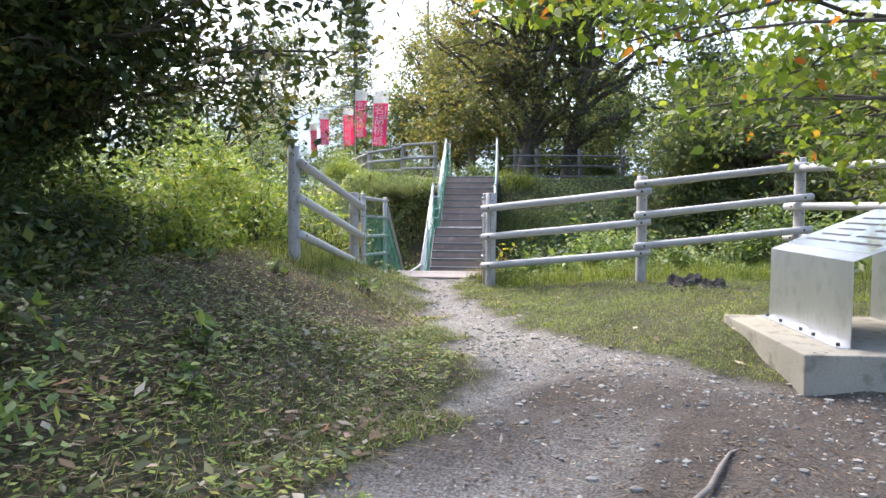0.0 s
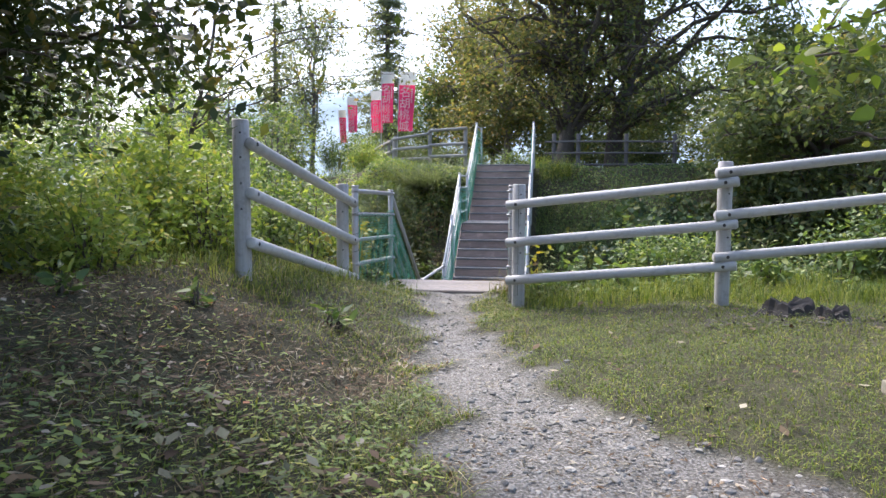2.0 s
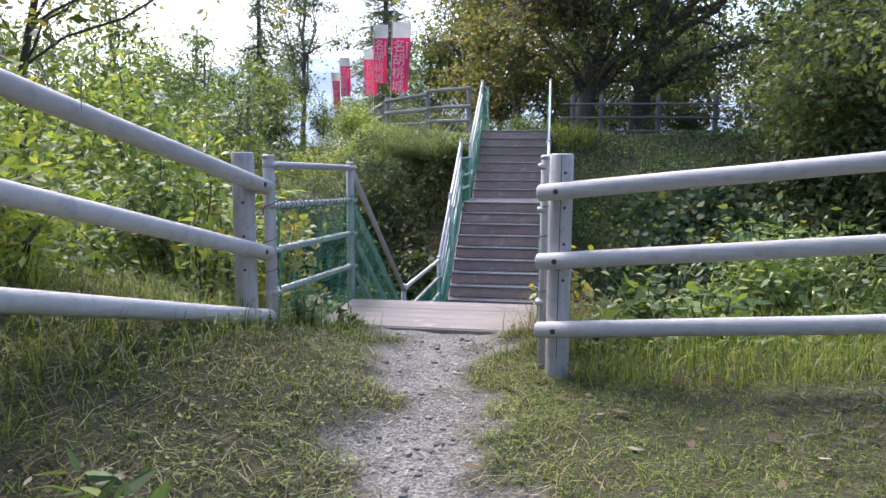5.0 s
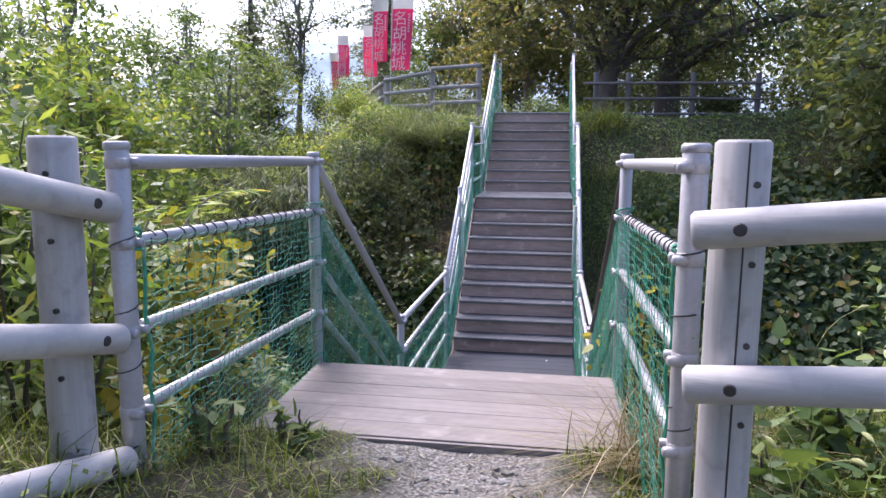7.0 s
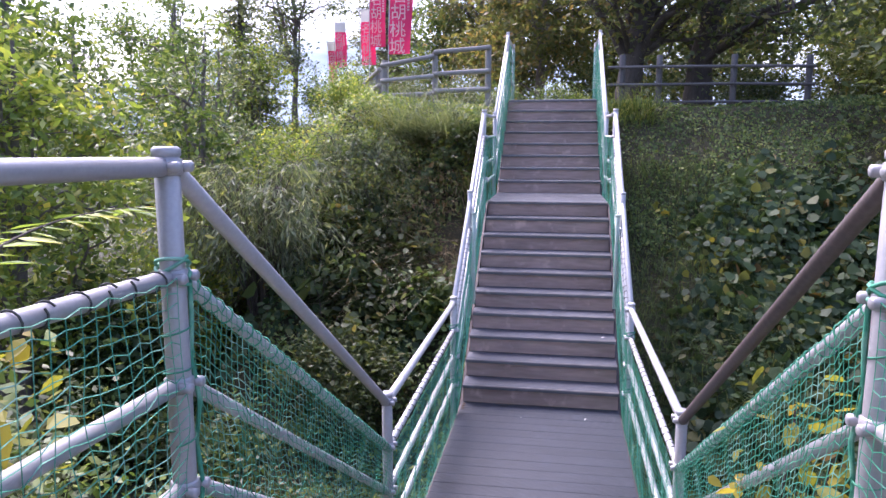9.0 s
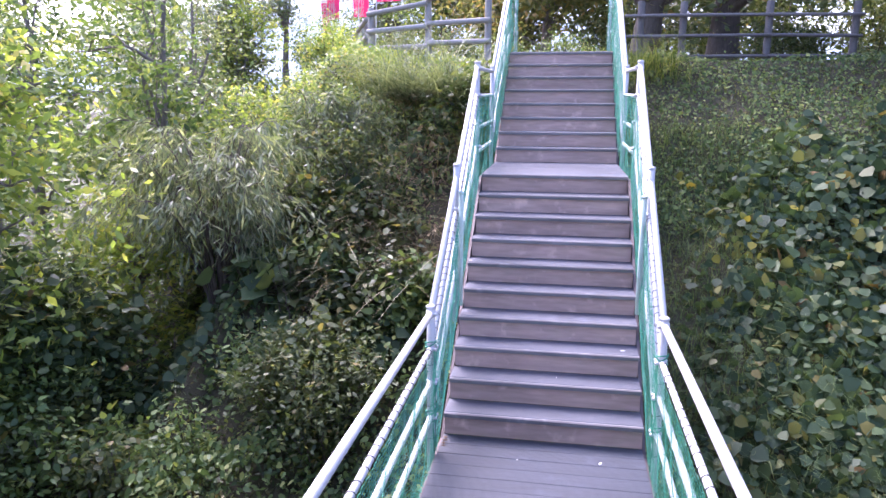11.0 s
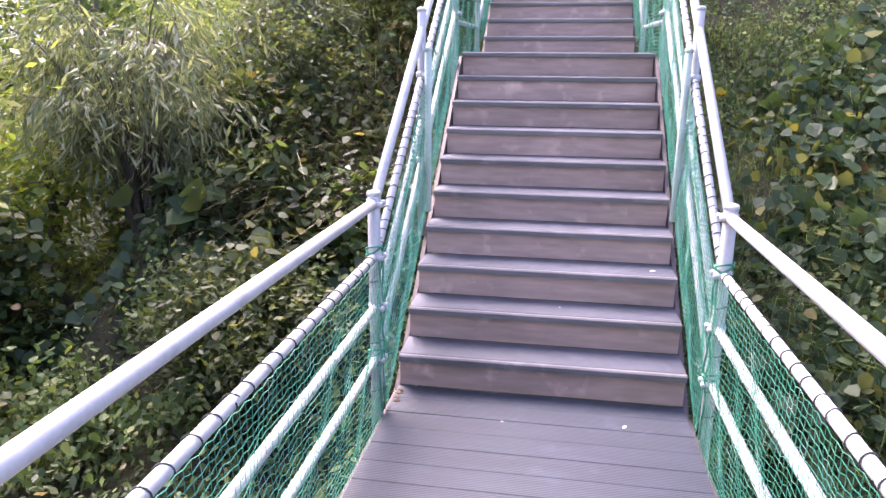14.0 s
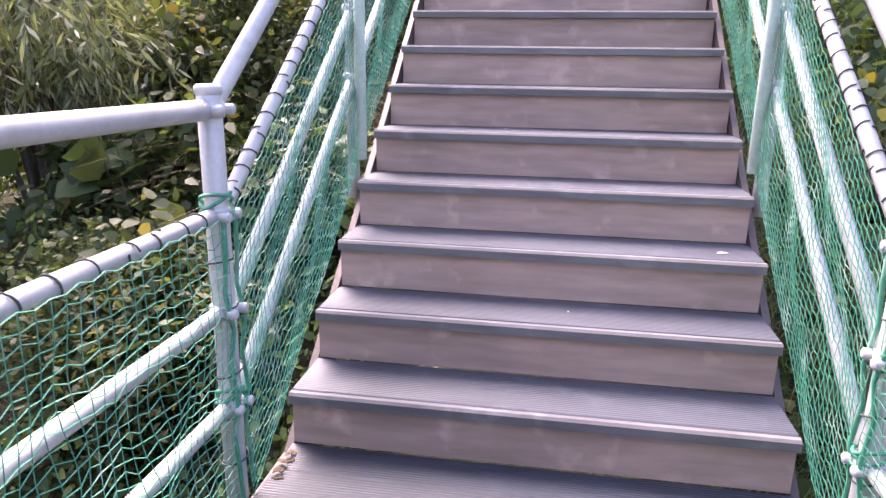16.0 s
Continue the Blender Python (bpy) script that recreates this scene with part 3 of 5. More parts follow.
        V, F = tube_arrays(P, 0.005, 5)
        own(raw("knot", V, F, NET, smooth=True), root)
    # up to the middle landing
    post(16.103, 1.85, 0.45, WHITE_STEEL, 0.026)
    post(17.48, 2.765, 1.3, WHITE_STEEL, 0.028)
    rail((14.94, 0.895), (17.46, 2.70), 0.025, WHITE_STEEL)
    slope = (2.70 - 0.895) / 2.52
    for dz in (0.27, 0.53, 0.79):
        rail((14.95, 0.895 - dz), (17.46, 2.70 - dz), 0.021, WHITE_STEEL)
        clamp(17.48, 2.70 - dz, WHITE_STEEL)
        clamp(16.103, 0.895 - dz + slope * 1.16, WHITE_STEEL)
    post(16.05, 1.62, 0.62, NET_PALE, 0.022, x - side * 0.05)
    clamp(17.48, 2.70, WHITE_STEEL)
    lacing((14.97, 0.64), (17.44, 2.42), 0.021, 0.075, ROPE_DARK)
    net((14.95, 0.63), (17.46, 2.43), (14.95, -0.2), (17.46, 1.6), 0.036)
    # beside the middle landing and on to the top
    post(19.0, 2.80, MID - 0.1, WHITE_STEEL, 0.026)
    for z in (2.70, 2.42, 2.1, 1.85):
        rail((17.5, z), (18.98, z + 0.03), 0.020, WHITE_STEEL)
    net((17.5, 2.42), (18.98, 2.45), (17.5, 1.6), (18.98, 1.62), 0.04)
    post(21.45, 4.30, TOP - 0.1, WHITE_STEEL, 0.028)
    for dz in (0.0, 0.29, 0.56, 0.85):
        rail((19.02, 2.74 - dz), (21.43, 4.24 - dz), 0.021, WHITE_STEEL)
    net((19.02, 2.60), (21.43, 4.1), (19.05, 1.75), (21.43, 3.1), 0.04)
    net((19.02, 2.55), (21.43, 4.05), (19.0, 1.72), (21.4, 3.1), 0.055, off=0.015)
    post(23.0, 4.30, TOP - 0.1, WHITE_STEEL, 0.028)
    for z in (4.22, 3.9, 3.5):
        rail((21.47, z), (22.98, z), 0.020, WHITE_STEEL)
    net((21.47, 4.1), (22.98, 4.1), (21.47, 3.1), (22.98, 3.1), 0.05)
    return tagged(root, "grey and white tubular steel railing laced with green safety net", "railing", "railings of the stairs")


railing(-1)
railing(1)


# ---- log fences by the path ----
def fence(name, posts, spans, label, r_post=0.062, r_rail=0.044, mat=LOG, rail_mat=None, bolts=True, group=""):
    """posts: (x, y, foot, top). spans: start, end, rail heights at both, overhangs, side offset."""
    root = empty(name, posts[0][0], posts[0][1], posts[0][2])
    for px, py, foot, top in posts:
        ob = own(part("post", rod((px, py, foot - 0.3), (px, py, top), r_post, 20, 0.008, 4, 0.0012), mat, smooth=True), root)
        for z in (0.10, 0.28, 0.47, 0.66):
            if bolts:
                own(part("bolt_hole", rod((px + 0.02, py - r_post + 0.012, top - z), (px + 0.02, py - r_post - 0.0015, top - z), 0.008, 8, 0.001), BOLT), ob)
    for a, b, za, zb, oa, ob_, off in spans:
        a, b = Vector(a), Vector(b)
        d = (b - a).normalized()
        nrm = Vector((d.y, -d.x)) * off
        for z0, z1 in zip(za, zb):
            s = (z1 - z0) / (b - a).length
            p = Vector((*(a - d * oa + nrm), z0 - s * oa))
            q = Vector((*(b + d * ob_ + nrm), z1 + s * ob_))
            ob = own(part("rail", rod(p, q, r_rail, 20, 0.010, 6, 0.0015), rail_mat or mat, smooth=True), root)
            if bolts:
                for c, z in ((a, z0), (b, z1)):
                    f = nrm.normalized()
                    e = Vector((*(c + nrm), z))
                    t = Vector((f.x, f.y, 0))
                    own(part("bolt", rod(e + t * (r_rail - 0.012), e + t * (r_rail + 0.002), 0.015, 12, 0.003), BOLT), ob)
    return tagged(root, label, "fence", group)


G = lambda x, y: float(height(x, y))
fence("log_fence", [(-1.115, 6.58, G(-1.115, 6.58), 2.83), (-0.893, 8.43, G(-0.893, 8.43), 2.384)],
      [((-1.115, 6.58), (-0.893, 8.43), (2.645, 2.28, 1.91), (2.205, 1.825, 1.45), 0.05, 0.10, 0.095)],
      "grey log fence with three sloping rails on the grassy bank", rail_mat=LOG_RAIL_BANK, group="log fences by the path")
fence("log_fence", [(0.873, 8.42, G(0.873, 8.42), 2.378), (2.674, 8.03, G(2.674, 8.03), 2.57), (4.52, 8.15, G(4.52, 8.15), 2.79), (5.35, 6.55, G(5.35, 6.55), 2.76)],
      [((0.873, 8.42), (2.674, 8.03), (2.185, 1.826, 1.46), (2.385, 2.02, 1.66), 0.10, 0.11, 0.095),
       ((2.674, 8.03), (4.52, 8.15), (2.475, 2.11, 1.745), (2.685, 2.318, 1.937), 0.11, 0.11, 0.095),
       ((4.52, 8.15), (5.35, 6.55), (2.655, 2.215, 1.85), (2.66, 2.22, 1.85), 0.12, 0.1, 0.095)],
      "grey log fence with bolted round rails beside the path", rail_mat=LOG_RAIL, group="log fences by the path")

crack = rod((0.868, 8.3575, 1.3), (0.872, 8.3578, 2.37), 0.0022, 6, 0.0005)
own(part("crack", crack, BOLT), bpy.data.objects["log_fence.001"])

# ---- steel sign stand on its concrete plinth ----
plinth = part("concrete_plinth", block(2.89, 4.45, 3.985, 5.575, 0.98, 1.31, 0.012), CONCRETE)
for hx_, hy_ in ((2.98, 4.06), (3.05, 4.06), (2.98, 5.48)):
    own(part("anchor_hole", rod((hx_, hy_, 1.30), (hx_, hy_, 1.3115), 0.012, 10, 0.001), BOLT), plinth)
tagged(plinth, "stained concrete plinth at the edge of the path", "plinth")
sign = empty("sign_stand", 3.6, 4.86, 1.31)
own(part("front_plate", block(3.25, 3.256, 4.185, 5.545, 1.312, 1.866, 0.001), STAINLESS), sign)
own(part("back_plate", block(4.05, 4.056, 4.185, 5.545, 1.312, 2.19, 0.001), STAINLESS), sign)
own(part("foot_flange", block(3.17, 3.2495, 4.185, 5.545, 1.3105, 1.3165, 0.001), STAINLESS), sign)


def slanted(x0, z0, x1, z1, y0, y1, t):
    bm = bmesh.new()
    n = Vector((-(z1 - z0), 0, x1 - x0)).normalized() * t
    lo = [Vector((x0, y0, z0)), Vector((x1, y0, z1)), Vector((x1, y1, z1)), Vector((x0, y1, z0))]
    vs = [bm.verts.new(v) for v in lo] + [bm.verts.new(v + n) for v in lo]
    for f in ((3, 2, 1, 0), (4, 5, 6, 7), (0, 1, 5, 4), (1, 2, 6, 5), (2, 3, 7, 6), (3, 0, 4, 7)):
        bm.faces.new([vs[i] for i in f])
    return bm


own(part("top_plate", slanted(3.25, 1.867, 4.056, 2.192, 4.185, 5.545, 0.004), STAINLESS), sign)
panel = own(part("sign_panel", slanted(3.36, 1.917, 4.03, 2.187, 4.215, 5.515, 0.003), PANEL), sign)
for k in range(5):
    xx = 3.46 + 0.1 * k
    zz = 1.917 + (xx - 3.36) * 0.403 + 0.004
    for j in range(2):
        own(part("print_line", slanted(xx, zz, xx + 0.025, zz + 0.0101, 4.3 + 0.62 * j, 4.86 + 0.55 * j - 0.05 * (k % 3), 0.0015), INK), panel)
for y in (4.26, 4.62, 4.83, 5.2, 5.47):
    own(part("bolt", rod((3.21, y, 1.316), (3.21, y, 1.338), 0.013, 8, 0.003), BOLT), sign)
tagged(sign, "brushed stainless steel sign stand bolted to a plinth", "sign")

# ---- the far side: fences, banners ----
PLAT = 3.06
fence("log_fence", [(-3.72, 24.1, PLAT, 4.17), (-2.56, 24.0, PLAT, 4.31), (-1.39, 23.9, PLAT, 4.42)],
      [((-3.72, 24.1), (-2.56, 24.0), (4.05, 3.72, 3.4), (4.22, 3.8, 3.42), 0.06, 0.0, 0.09), ((-2.56, 24.0), (-1.39, 23.9), (4.30, 3.84, 3.48), (4.36, 3.88, 3.5), 0.0, 0.06, 0.09)],
      "weathered log fence along the top of the grassy bank", 0.065, 0.05, FAR_LOG_PALE, bolts=False, group="fences on the far bank")
row = [(-3.95 - 0.40 * k, 24.9 + 1.05 * k, G(-3.95 - 0.40 * k, 24.9 + 1.05 * k), 4.17 + 0.01 * k) for k in range(8)]
fence("log_fence", row, [(row[k][:2], row[k + 1][:2], (4.05, 3.7, 3.4), (4.06, 3.71, 3.41), 0.05, 0.05, -0.09) for k in range(7)],
      "old grey log fence running away behind the banners", 0.065, 0.05, FAR_LOG_PALE, bolts=False, group="fences on the far bank")
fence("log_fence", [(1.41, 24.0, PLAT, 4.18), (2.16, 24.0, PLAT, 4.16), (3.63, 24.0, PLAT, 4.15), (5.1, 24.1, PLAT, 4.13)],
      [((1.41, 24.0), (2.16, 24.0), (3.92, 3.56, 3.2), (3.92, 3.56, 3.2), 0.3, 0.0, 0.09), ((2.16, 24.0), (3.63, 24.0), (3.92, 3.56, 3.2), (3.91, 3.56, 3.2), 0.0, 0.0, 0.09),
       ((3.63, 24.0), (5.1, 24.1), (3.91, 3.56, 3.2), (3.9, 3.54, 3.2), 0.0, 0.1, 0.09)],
      "weathered log fence with tree shade in its dark colour", 0.065, 0.03, FAR_LOG_SHADED, bolts=False, group="fences on the far bank")


def lettering(text, size):
    cu = bpy.data.curves.new("lettering", "FONT")
    cu.body, cu.size, cu.align_x, cu.resolution_u = text, size, "CENTER", 3
    ob = bpy.data.objects.new("lettering", cu)
    scene.collection.objects.link(ob)
    bpy.context.view_layer.update()
    me = bpy.data.meshes.new_from_object(ob.evaluated_get(bpy.context.evaluated_depsgraph_get()))
    bpy.data.objects.remove(ob)
    return me


GLYPHS = [lettering(c, 0.36) for c in "名胡桃城"]


def banner(x, y, z0, z1, w, lean, swell):
    g = float(height(x, y))
    root = empty("banner", x - w / 2, y, g)
    own(part("pole", rod((x - w / 2 - 0.03, y, g - 0.2), (x - w / 2 - 0.03 + lean, y, z1 + 0.08), 0.014, 8, 0.003), WHITE_STEEL), root)
    own(part("crossbar", rod((x - w / 2 - 0.04 + lean, y, z1 + 0.012), (x + w / 2 + lean, y, z1 + 0.012), 0.009, 8, 0.002), WHITE_STEEL), root)
    H = z1 - z0

    def cloth(name, f0, f1, mat, parent):
        nu, nv = 10, 24
        u, v = np.meshgrid(np.linspace(0, 1, nu + 1), np.linspace(f0, f1, nv + 1), indexing="ij")
        Z = z0 + H * v
        X = x - w / 2 + w * u + lean * v
        Y = y + swell * np.sin(2.2 * u + 3.1 * v + x) * u + 0.02 * np.sin(9 * v + x)
        V = np.stack([X, Y, Z], -1).reshape(-1, 3)
        V = np.concatenate([V, V + np.array([0, 0.003, 0])])
        i = np.arange((nu + 1) * (nv + 1)).reshape(nu + 1, nv + 1)
        F = np.stack([i[:-1, :-1], i[1:, :-1], i[1:, 1:], i[:-1, 1:]], -1).reshape(-1, 4)
        F = np.concatenate([F, F[:, ::-1] + (nu + 1) * (nv + 1)])
        return own(raw(name, V, F, mat, smooth=True), parent)

    red = cloth("cloth", 0, 0.78, CLOTH, root)
    cloth("white_top", 0.78, 1.0, CLOTH_WHITE, root)
    k = H / 1.85
    for j, me in enumerate(GLYPHS):
        if len(me.vertices) == 0:
            continue
        m2 = me.copy()
        m2.materials.clear()
        m2.materials.append(CLOTH_WHITE)
        f = 0.64 - 0.19 * j
        ob = new("letter", m2)
        ob.matrix_world = pose(x - 0.06 * w + lean * f, y - 0.075 - swell * 0.3, z0 + H * f - 0.10 * k, 90, 0, 0) @ Matrix.Diagonal((k * w / 0.52, k, 1, 1))
        own(ob, red)
    for j in range(7):
        zz = z0 + H * (0.70 - 0.035 * j)
        xx = x + w * 0.36 + lean * (0.7 - 0.035 * j)
        own(part("print_bar", block(xx - 0.025, xx + 0.025, y - 0.07 - swell * 0.3, y - 0.066 - swell * 0.3, zz - 0.02, zz + 0.02, 0), CLOTH_WHITE), red)
    return tagged(root, "pink and white vertical banner with white characters on a pole", "banner", "banners on the far bank")


banner(-3.5, 24.6, 4.36, 6.30, 0.52, 0.10, 0.05)
banner(-4.88, 28.0, 5.0, 6.9, 0.46, 0.05, 0.07)
banner(-6.5, 33.0, 5.08, 6.95, 0.50, -0.03, 0.06)
banner(-8.75, 37.0, 5.45, 7.25, 0.46, -0.03, 0.08)
banner(-10.7, 42.0, 5.3, 7.2, 0.42, -0.1, 0.1)


# ---- trees ----
def limb(a, b, r0, r1, n=7, bend=0.12):
    a, b = np.array(a, float), np.array(b, float)
    t = np.linspace(0, 1, n)[:, None]
    L = np.linalg.norm(b - a)
    w = rng.normal(size=(n, 3)) * bend * L * 0.25
    w[0] = 0
    w[-1] = 0
    sag = np.array([0, 0, 1.0]) * np.sin(np.pi * t) * L * bend
    return a + (b - a) * t + w * np.sin(np.pi * t) + sag, r0 + (r1 - r0) * np.linspace(0, 1, n) ** 0.8


def tree(name, label, base, top, r, ends, n_leaf, size, leaf_mat, clump, bark=BARK, bent=0.03, twigs=5, reach=0.7, width=0.5, droop=0.3, shape=4, start=(0.25, 0.95), category="tree", flat=0.7, thin=1.0):
    """A tapered trunk, limbs that run to the given ends, twigs, and leaves in clumps round the twigs."""
    base, top, ends = np.array(base, float), np.array(top, float), np.asarray(ends, float)
    root = empty(name, *base)
    T, TR = limb(base - np.array([0, 0, 0.3]), top, r, r * 0.25, 9, bent)
    TR = TR * np.concatenate([[1.35, 1.05], np.ones(7)])
    wood = [tube_arrays(T, TR, 10)]
    tips = []
    for e in ends:
        f = np.clip(rng.uniform(*start), 0, 0.98)
        k = f * 8
        i = int(k)
        s = T[i] + (T[i + 1] - T[i]) * (k - i)
        if s[2] > e[2] + 0.3:
            zf = np.clip((e[2] - 0.4 - base[2]) / (top[2] - base[2] + 1e-6), 0.15, 0.95) * 8
            s = T[int(zf)]
        rad = max(0.012, min(r * 0.42, 0.035 * np.linalg.norm(e - s)) * thin)
        P, R = limb(s, e, rad, rad * 0.2, 8, 0.1)
        wood.append(tube_arrays(P, R, 6))
        for _ in range(twigs):
            q = P[rng.integers(3, 8)]
            v = rng.normal(size=3) * np.array([1, 1, flat])
            tip = q + v / np.linalg.norm(v) * reach * rng.uniform(0.4, 1.2)
            P2, R2 = limb(q, tip, rad * 0.28 + 0.003, 0.003, 4, 0.08)
            wood.append(tube_arrays(P2, R2, 3))
            tips += [tip, P2[2]]
        tips.append(P[-1])
    V, F = merged(wood)
    own(raw("trunk", V, F, bark, smooth=True), root)
    tips = np.array(tips)
    if base[1] > 12:
        n_leaf, size = int(n_leaf * 0.5), size * 1.2
    w = rng.uniform(0.3, 1.7, len(tips))
    c = rng.choice(len(tips), n_leaf, p=w / w.sum())
    P = tips[c] + rng.normal(size=(n_leaf, 3)) * clump * rng.uniform(0.4, 1.5, len(tips))[c][:, None] * np.array([1, 1, flat])
    V, F = leaves(P, size, 0.6, droop, width, 0.35, shape)
    own(raw("crown", V, F, leaf_mat), root)
    return tagged(root, label, category)


def dome(cx, cy, cz, rx, ry, rz, n, low=-0.5):
    d = unit(rng.normal(size=(n, 3)))
    d[:, 2] = np.where(d[:, 2] < low, -d[:, 2], d[:, 2])
    return np.array([cx, cy, cz]) + d * np.array([rx, ry, rz]) * (rng.uniform(0.35, 1.0, n) ** 0.6)[:, None]


# the dark tree over the near path, and the bough with bright leaves opposite
fx = rng.uniform(-6.2, -0.25, 130)
far_ends = np.stack([fx, np.where(fx > -2.4, rng.uniform(3.7, 5.3, 130), rng.uniform(4.0, 7.2, 130)), rng.uniform(3.0, 4.9, 130) + 0.25 * (fx > -1.2)], 1)
far_ends = far_ends[(fx < -2.4) | (np.arange(130) % 5 < 3)]
# Unseen boughs above the view, added to block sun from the near bank.
far_ends = np.concatenate([far_ends, np.stack([rng.uniform(-5.0, -1.3, 44), rng.uniform(1.6, 3.4, 44), rng.uniform(4.2, 5.2, 44)], 1)])
far_ends = np.concatenate([far_ends, np.stack([rng.uniform(-6.0, -2.2, 34), rng.uniform(6.0, 8.2, 34), rng.uniform(3.2, 5.0, 34)], 1)])
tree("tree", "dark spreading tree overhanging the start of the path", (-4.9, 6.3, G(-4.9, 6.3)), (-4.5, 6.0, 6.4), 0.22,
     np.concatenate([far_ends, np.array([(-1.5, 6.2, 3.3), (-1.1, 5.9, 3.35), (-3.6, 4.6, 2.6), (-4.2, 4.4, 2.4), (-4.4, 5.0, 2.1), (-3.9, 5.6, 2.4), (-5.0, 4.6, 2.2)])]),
     104000, 0.09, LEAF_SHADED, 0.24, twigs=6, reach=0.55, start=(0.3, 0.8), thin=0.45)
tree("tree", "roadside tree with bright yellow-green leaves on a low bough", (6.6, 5.2, G(6.6, 5.2)), (6.2, 5.0, 5.6), 0.2,
     np.concatenate([np.array([(3.1, 5.0, 3.02), (2.0, 5.2, 3.5), (1.5, 4.9, 3.75), (2.6, 4.7, 3.45), (3.4, 5.3, 3.3), (3.6, 4.7, 2.85), (4.2, 5.0, 3.5), (2.2, 5.6, 3.9), (1.2, 5.4, 4.0), (3.0, 5.5, 3.9), (4.0, 5.4, 4.1), (0.9, 5.6, 4.0), (1.8, 5.8, 4.1), (2.6, 6.2, 3.1), (3.3, 6.4, 2.95), (3.9, 6.0, 2.85), (4.3, 6.6, 3.0), (3.0, 6.8, 3.4)]), dome(5.6, 5.0, 4.6, 1.6, 1.4, 1.2, 10)]),
     5600, 0.095, LEAF_YOUNG, 0.19, twigs=5, reach=0.45, width=0.52, droop=0.5, shape=6, start=(0.35, 0.7), thin=0.5)

tree("tree", "slender tree with sparse yellowing leaves leaning over the fence", (-3.3, 9.5, G(-3.3, 9.5)), (-2.5, 9.3, 4.9), 0.05,
     np.array([(-1.1, 9.0, 3.45), (-0.4, 9.3, 3.6), (-1.8, 8.8, 3.55), (-0.8, 9.1, 3.95), (0.1, 9.5, 4.0), (-1.5, 9.4, 4.3), (-2.2, 8.9, 3.9)]), 1100, 0.06, LEAF_TAWNY, 0.13, twigs=7, reach=0.45, start=(0.5, 0.95), thin=0.6)

# the big old trees on the far bank
tree("tree", "large old tree with dark limbs beside the stair head", (1.75, 27.0, PLAT), (2.6, 27.4, 13.0), 0.3, np.concatenate([dome(2.4, 26.6, 8.6, 4.6, 4.0, 4.8, 50, -0.9), dome(0.6, 26.4, 6.2, 2.6, 2.0, 1.4, 14, -0.9)]), 34000, 0.135, LEAF_TAWNY, 0.36, twigs=6, reach=1.2, start=(0.1, 0.7), bent=0.12)
tree("tree", "large dark tree behind the far fence", (3.6, 27.6, PLAT), (4.9, 28.0, 14.0), 0.32, dome(5.4, 27.0, 8.8, 4.8, 4.0, 5.6, 44, -0.9), 32000, 0.15, LEAF_DARK, 0.4, twigs=6, reach=1.3, start=(0.1, 0.7), bent=0.12)
tree("tree", "dense dark tree on the shaded gully side", (8.0, 20.5, G(8.0, 20.5)), (8.4, 20.8, 6.0), 0.25, dome(8.0, 20.0, 3.3, 3.2, 3.2, 2.9, 40, -0.95), 42000, 0.14, LEAF_DARK, 0.4, twigs=6, reach=1.0, start=(0.1, 0.9))
tree("tree", "dense dark tree leaning over the gully", (12.0, 17.0, G(12, 17)), (11.5, 17.0, 7.0), 0.25, dome(11.4, 16.6, 3.6, 3.4, 3.2, 3.0, 40, -0.95), 36000, 0.14, LEAF_DARK, 0.4, twigs=6, reach=1.0, start=(0.1, 0.9))
tree("tree", "leafy tree with tawny autumn foliage on the far bank", (-0.6, 33.0, PLAT), (-0.3, 33.0, 11.0), 0.2, dome(-0.4, 32.6, 7.6, 3.2, 2.6, 3.6, 30, -0.9), 30000, 0.16, LEAF_TAWNY, 0.4, twigs=5, reach=1.1, bark=BARK_PALE)
tree("tree", "thin autumn tree with yellowing leaves", (-3.2, 40.0, PLAT), (-3.4, 40.0, 14.0), 0.2, dome(-3.3, 39.6, 9.5, 2.6, 2.6, 4.2, 26, -0.9), 15000, 0.18, LEAF_TAWNY, 0.4, twigs=5, reach=1.1, bark=BARK_PALE)
tree("tree", "tall broadleaf tree at the edge of the wood", (14.0, 30.0, PLAT), (14.0, 30.0, 8.0), 0.4, dome(13.5, 29.0, 5.6, 5.0, 4.0, 3.0, 40, -0.9), 36000, 0.22, LEAF_DARK, 0.6, twigs=5, reach=1.6)
tree("tree", "tall broadleaf tree far along the bank", (6.0, 42.0, PLAT), (6.0, 42.0, 17.0), 0.4, dome(5.0, 41.0, 10.0, 6.0, 5.0, 6.0, 34, -0.9), 16000, 0.26, LEAF_DARK, 0.7, twigs=5, reach=1.8)


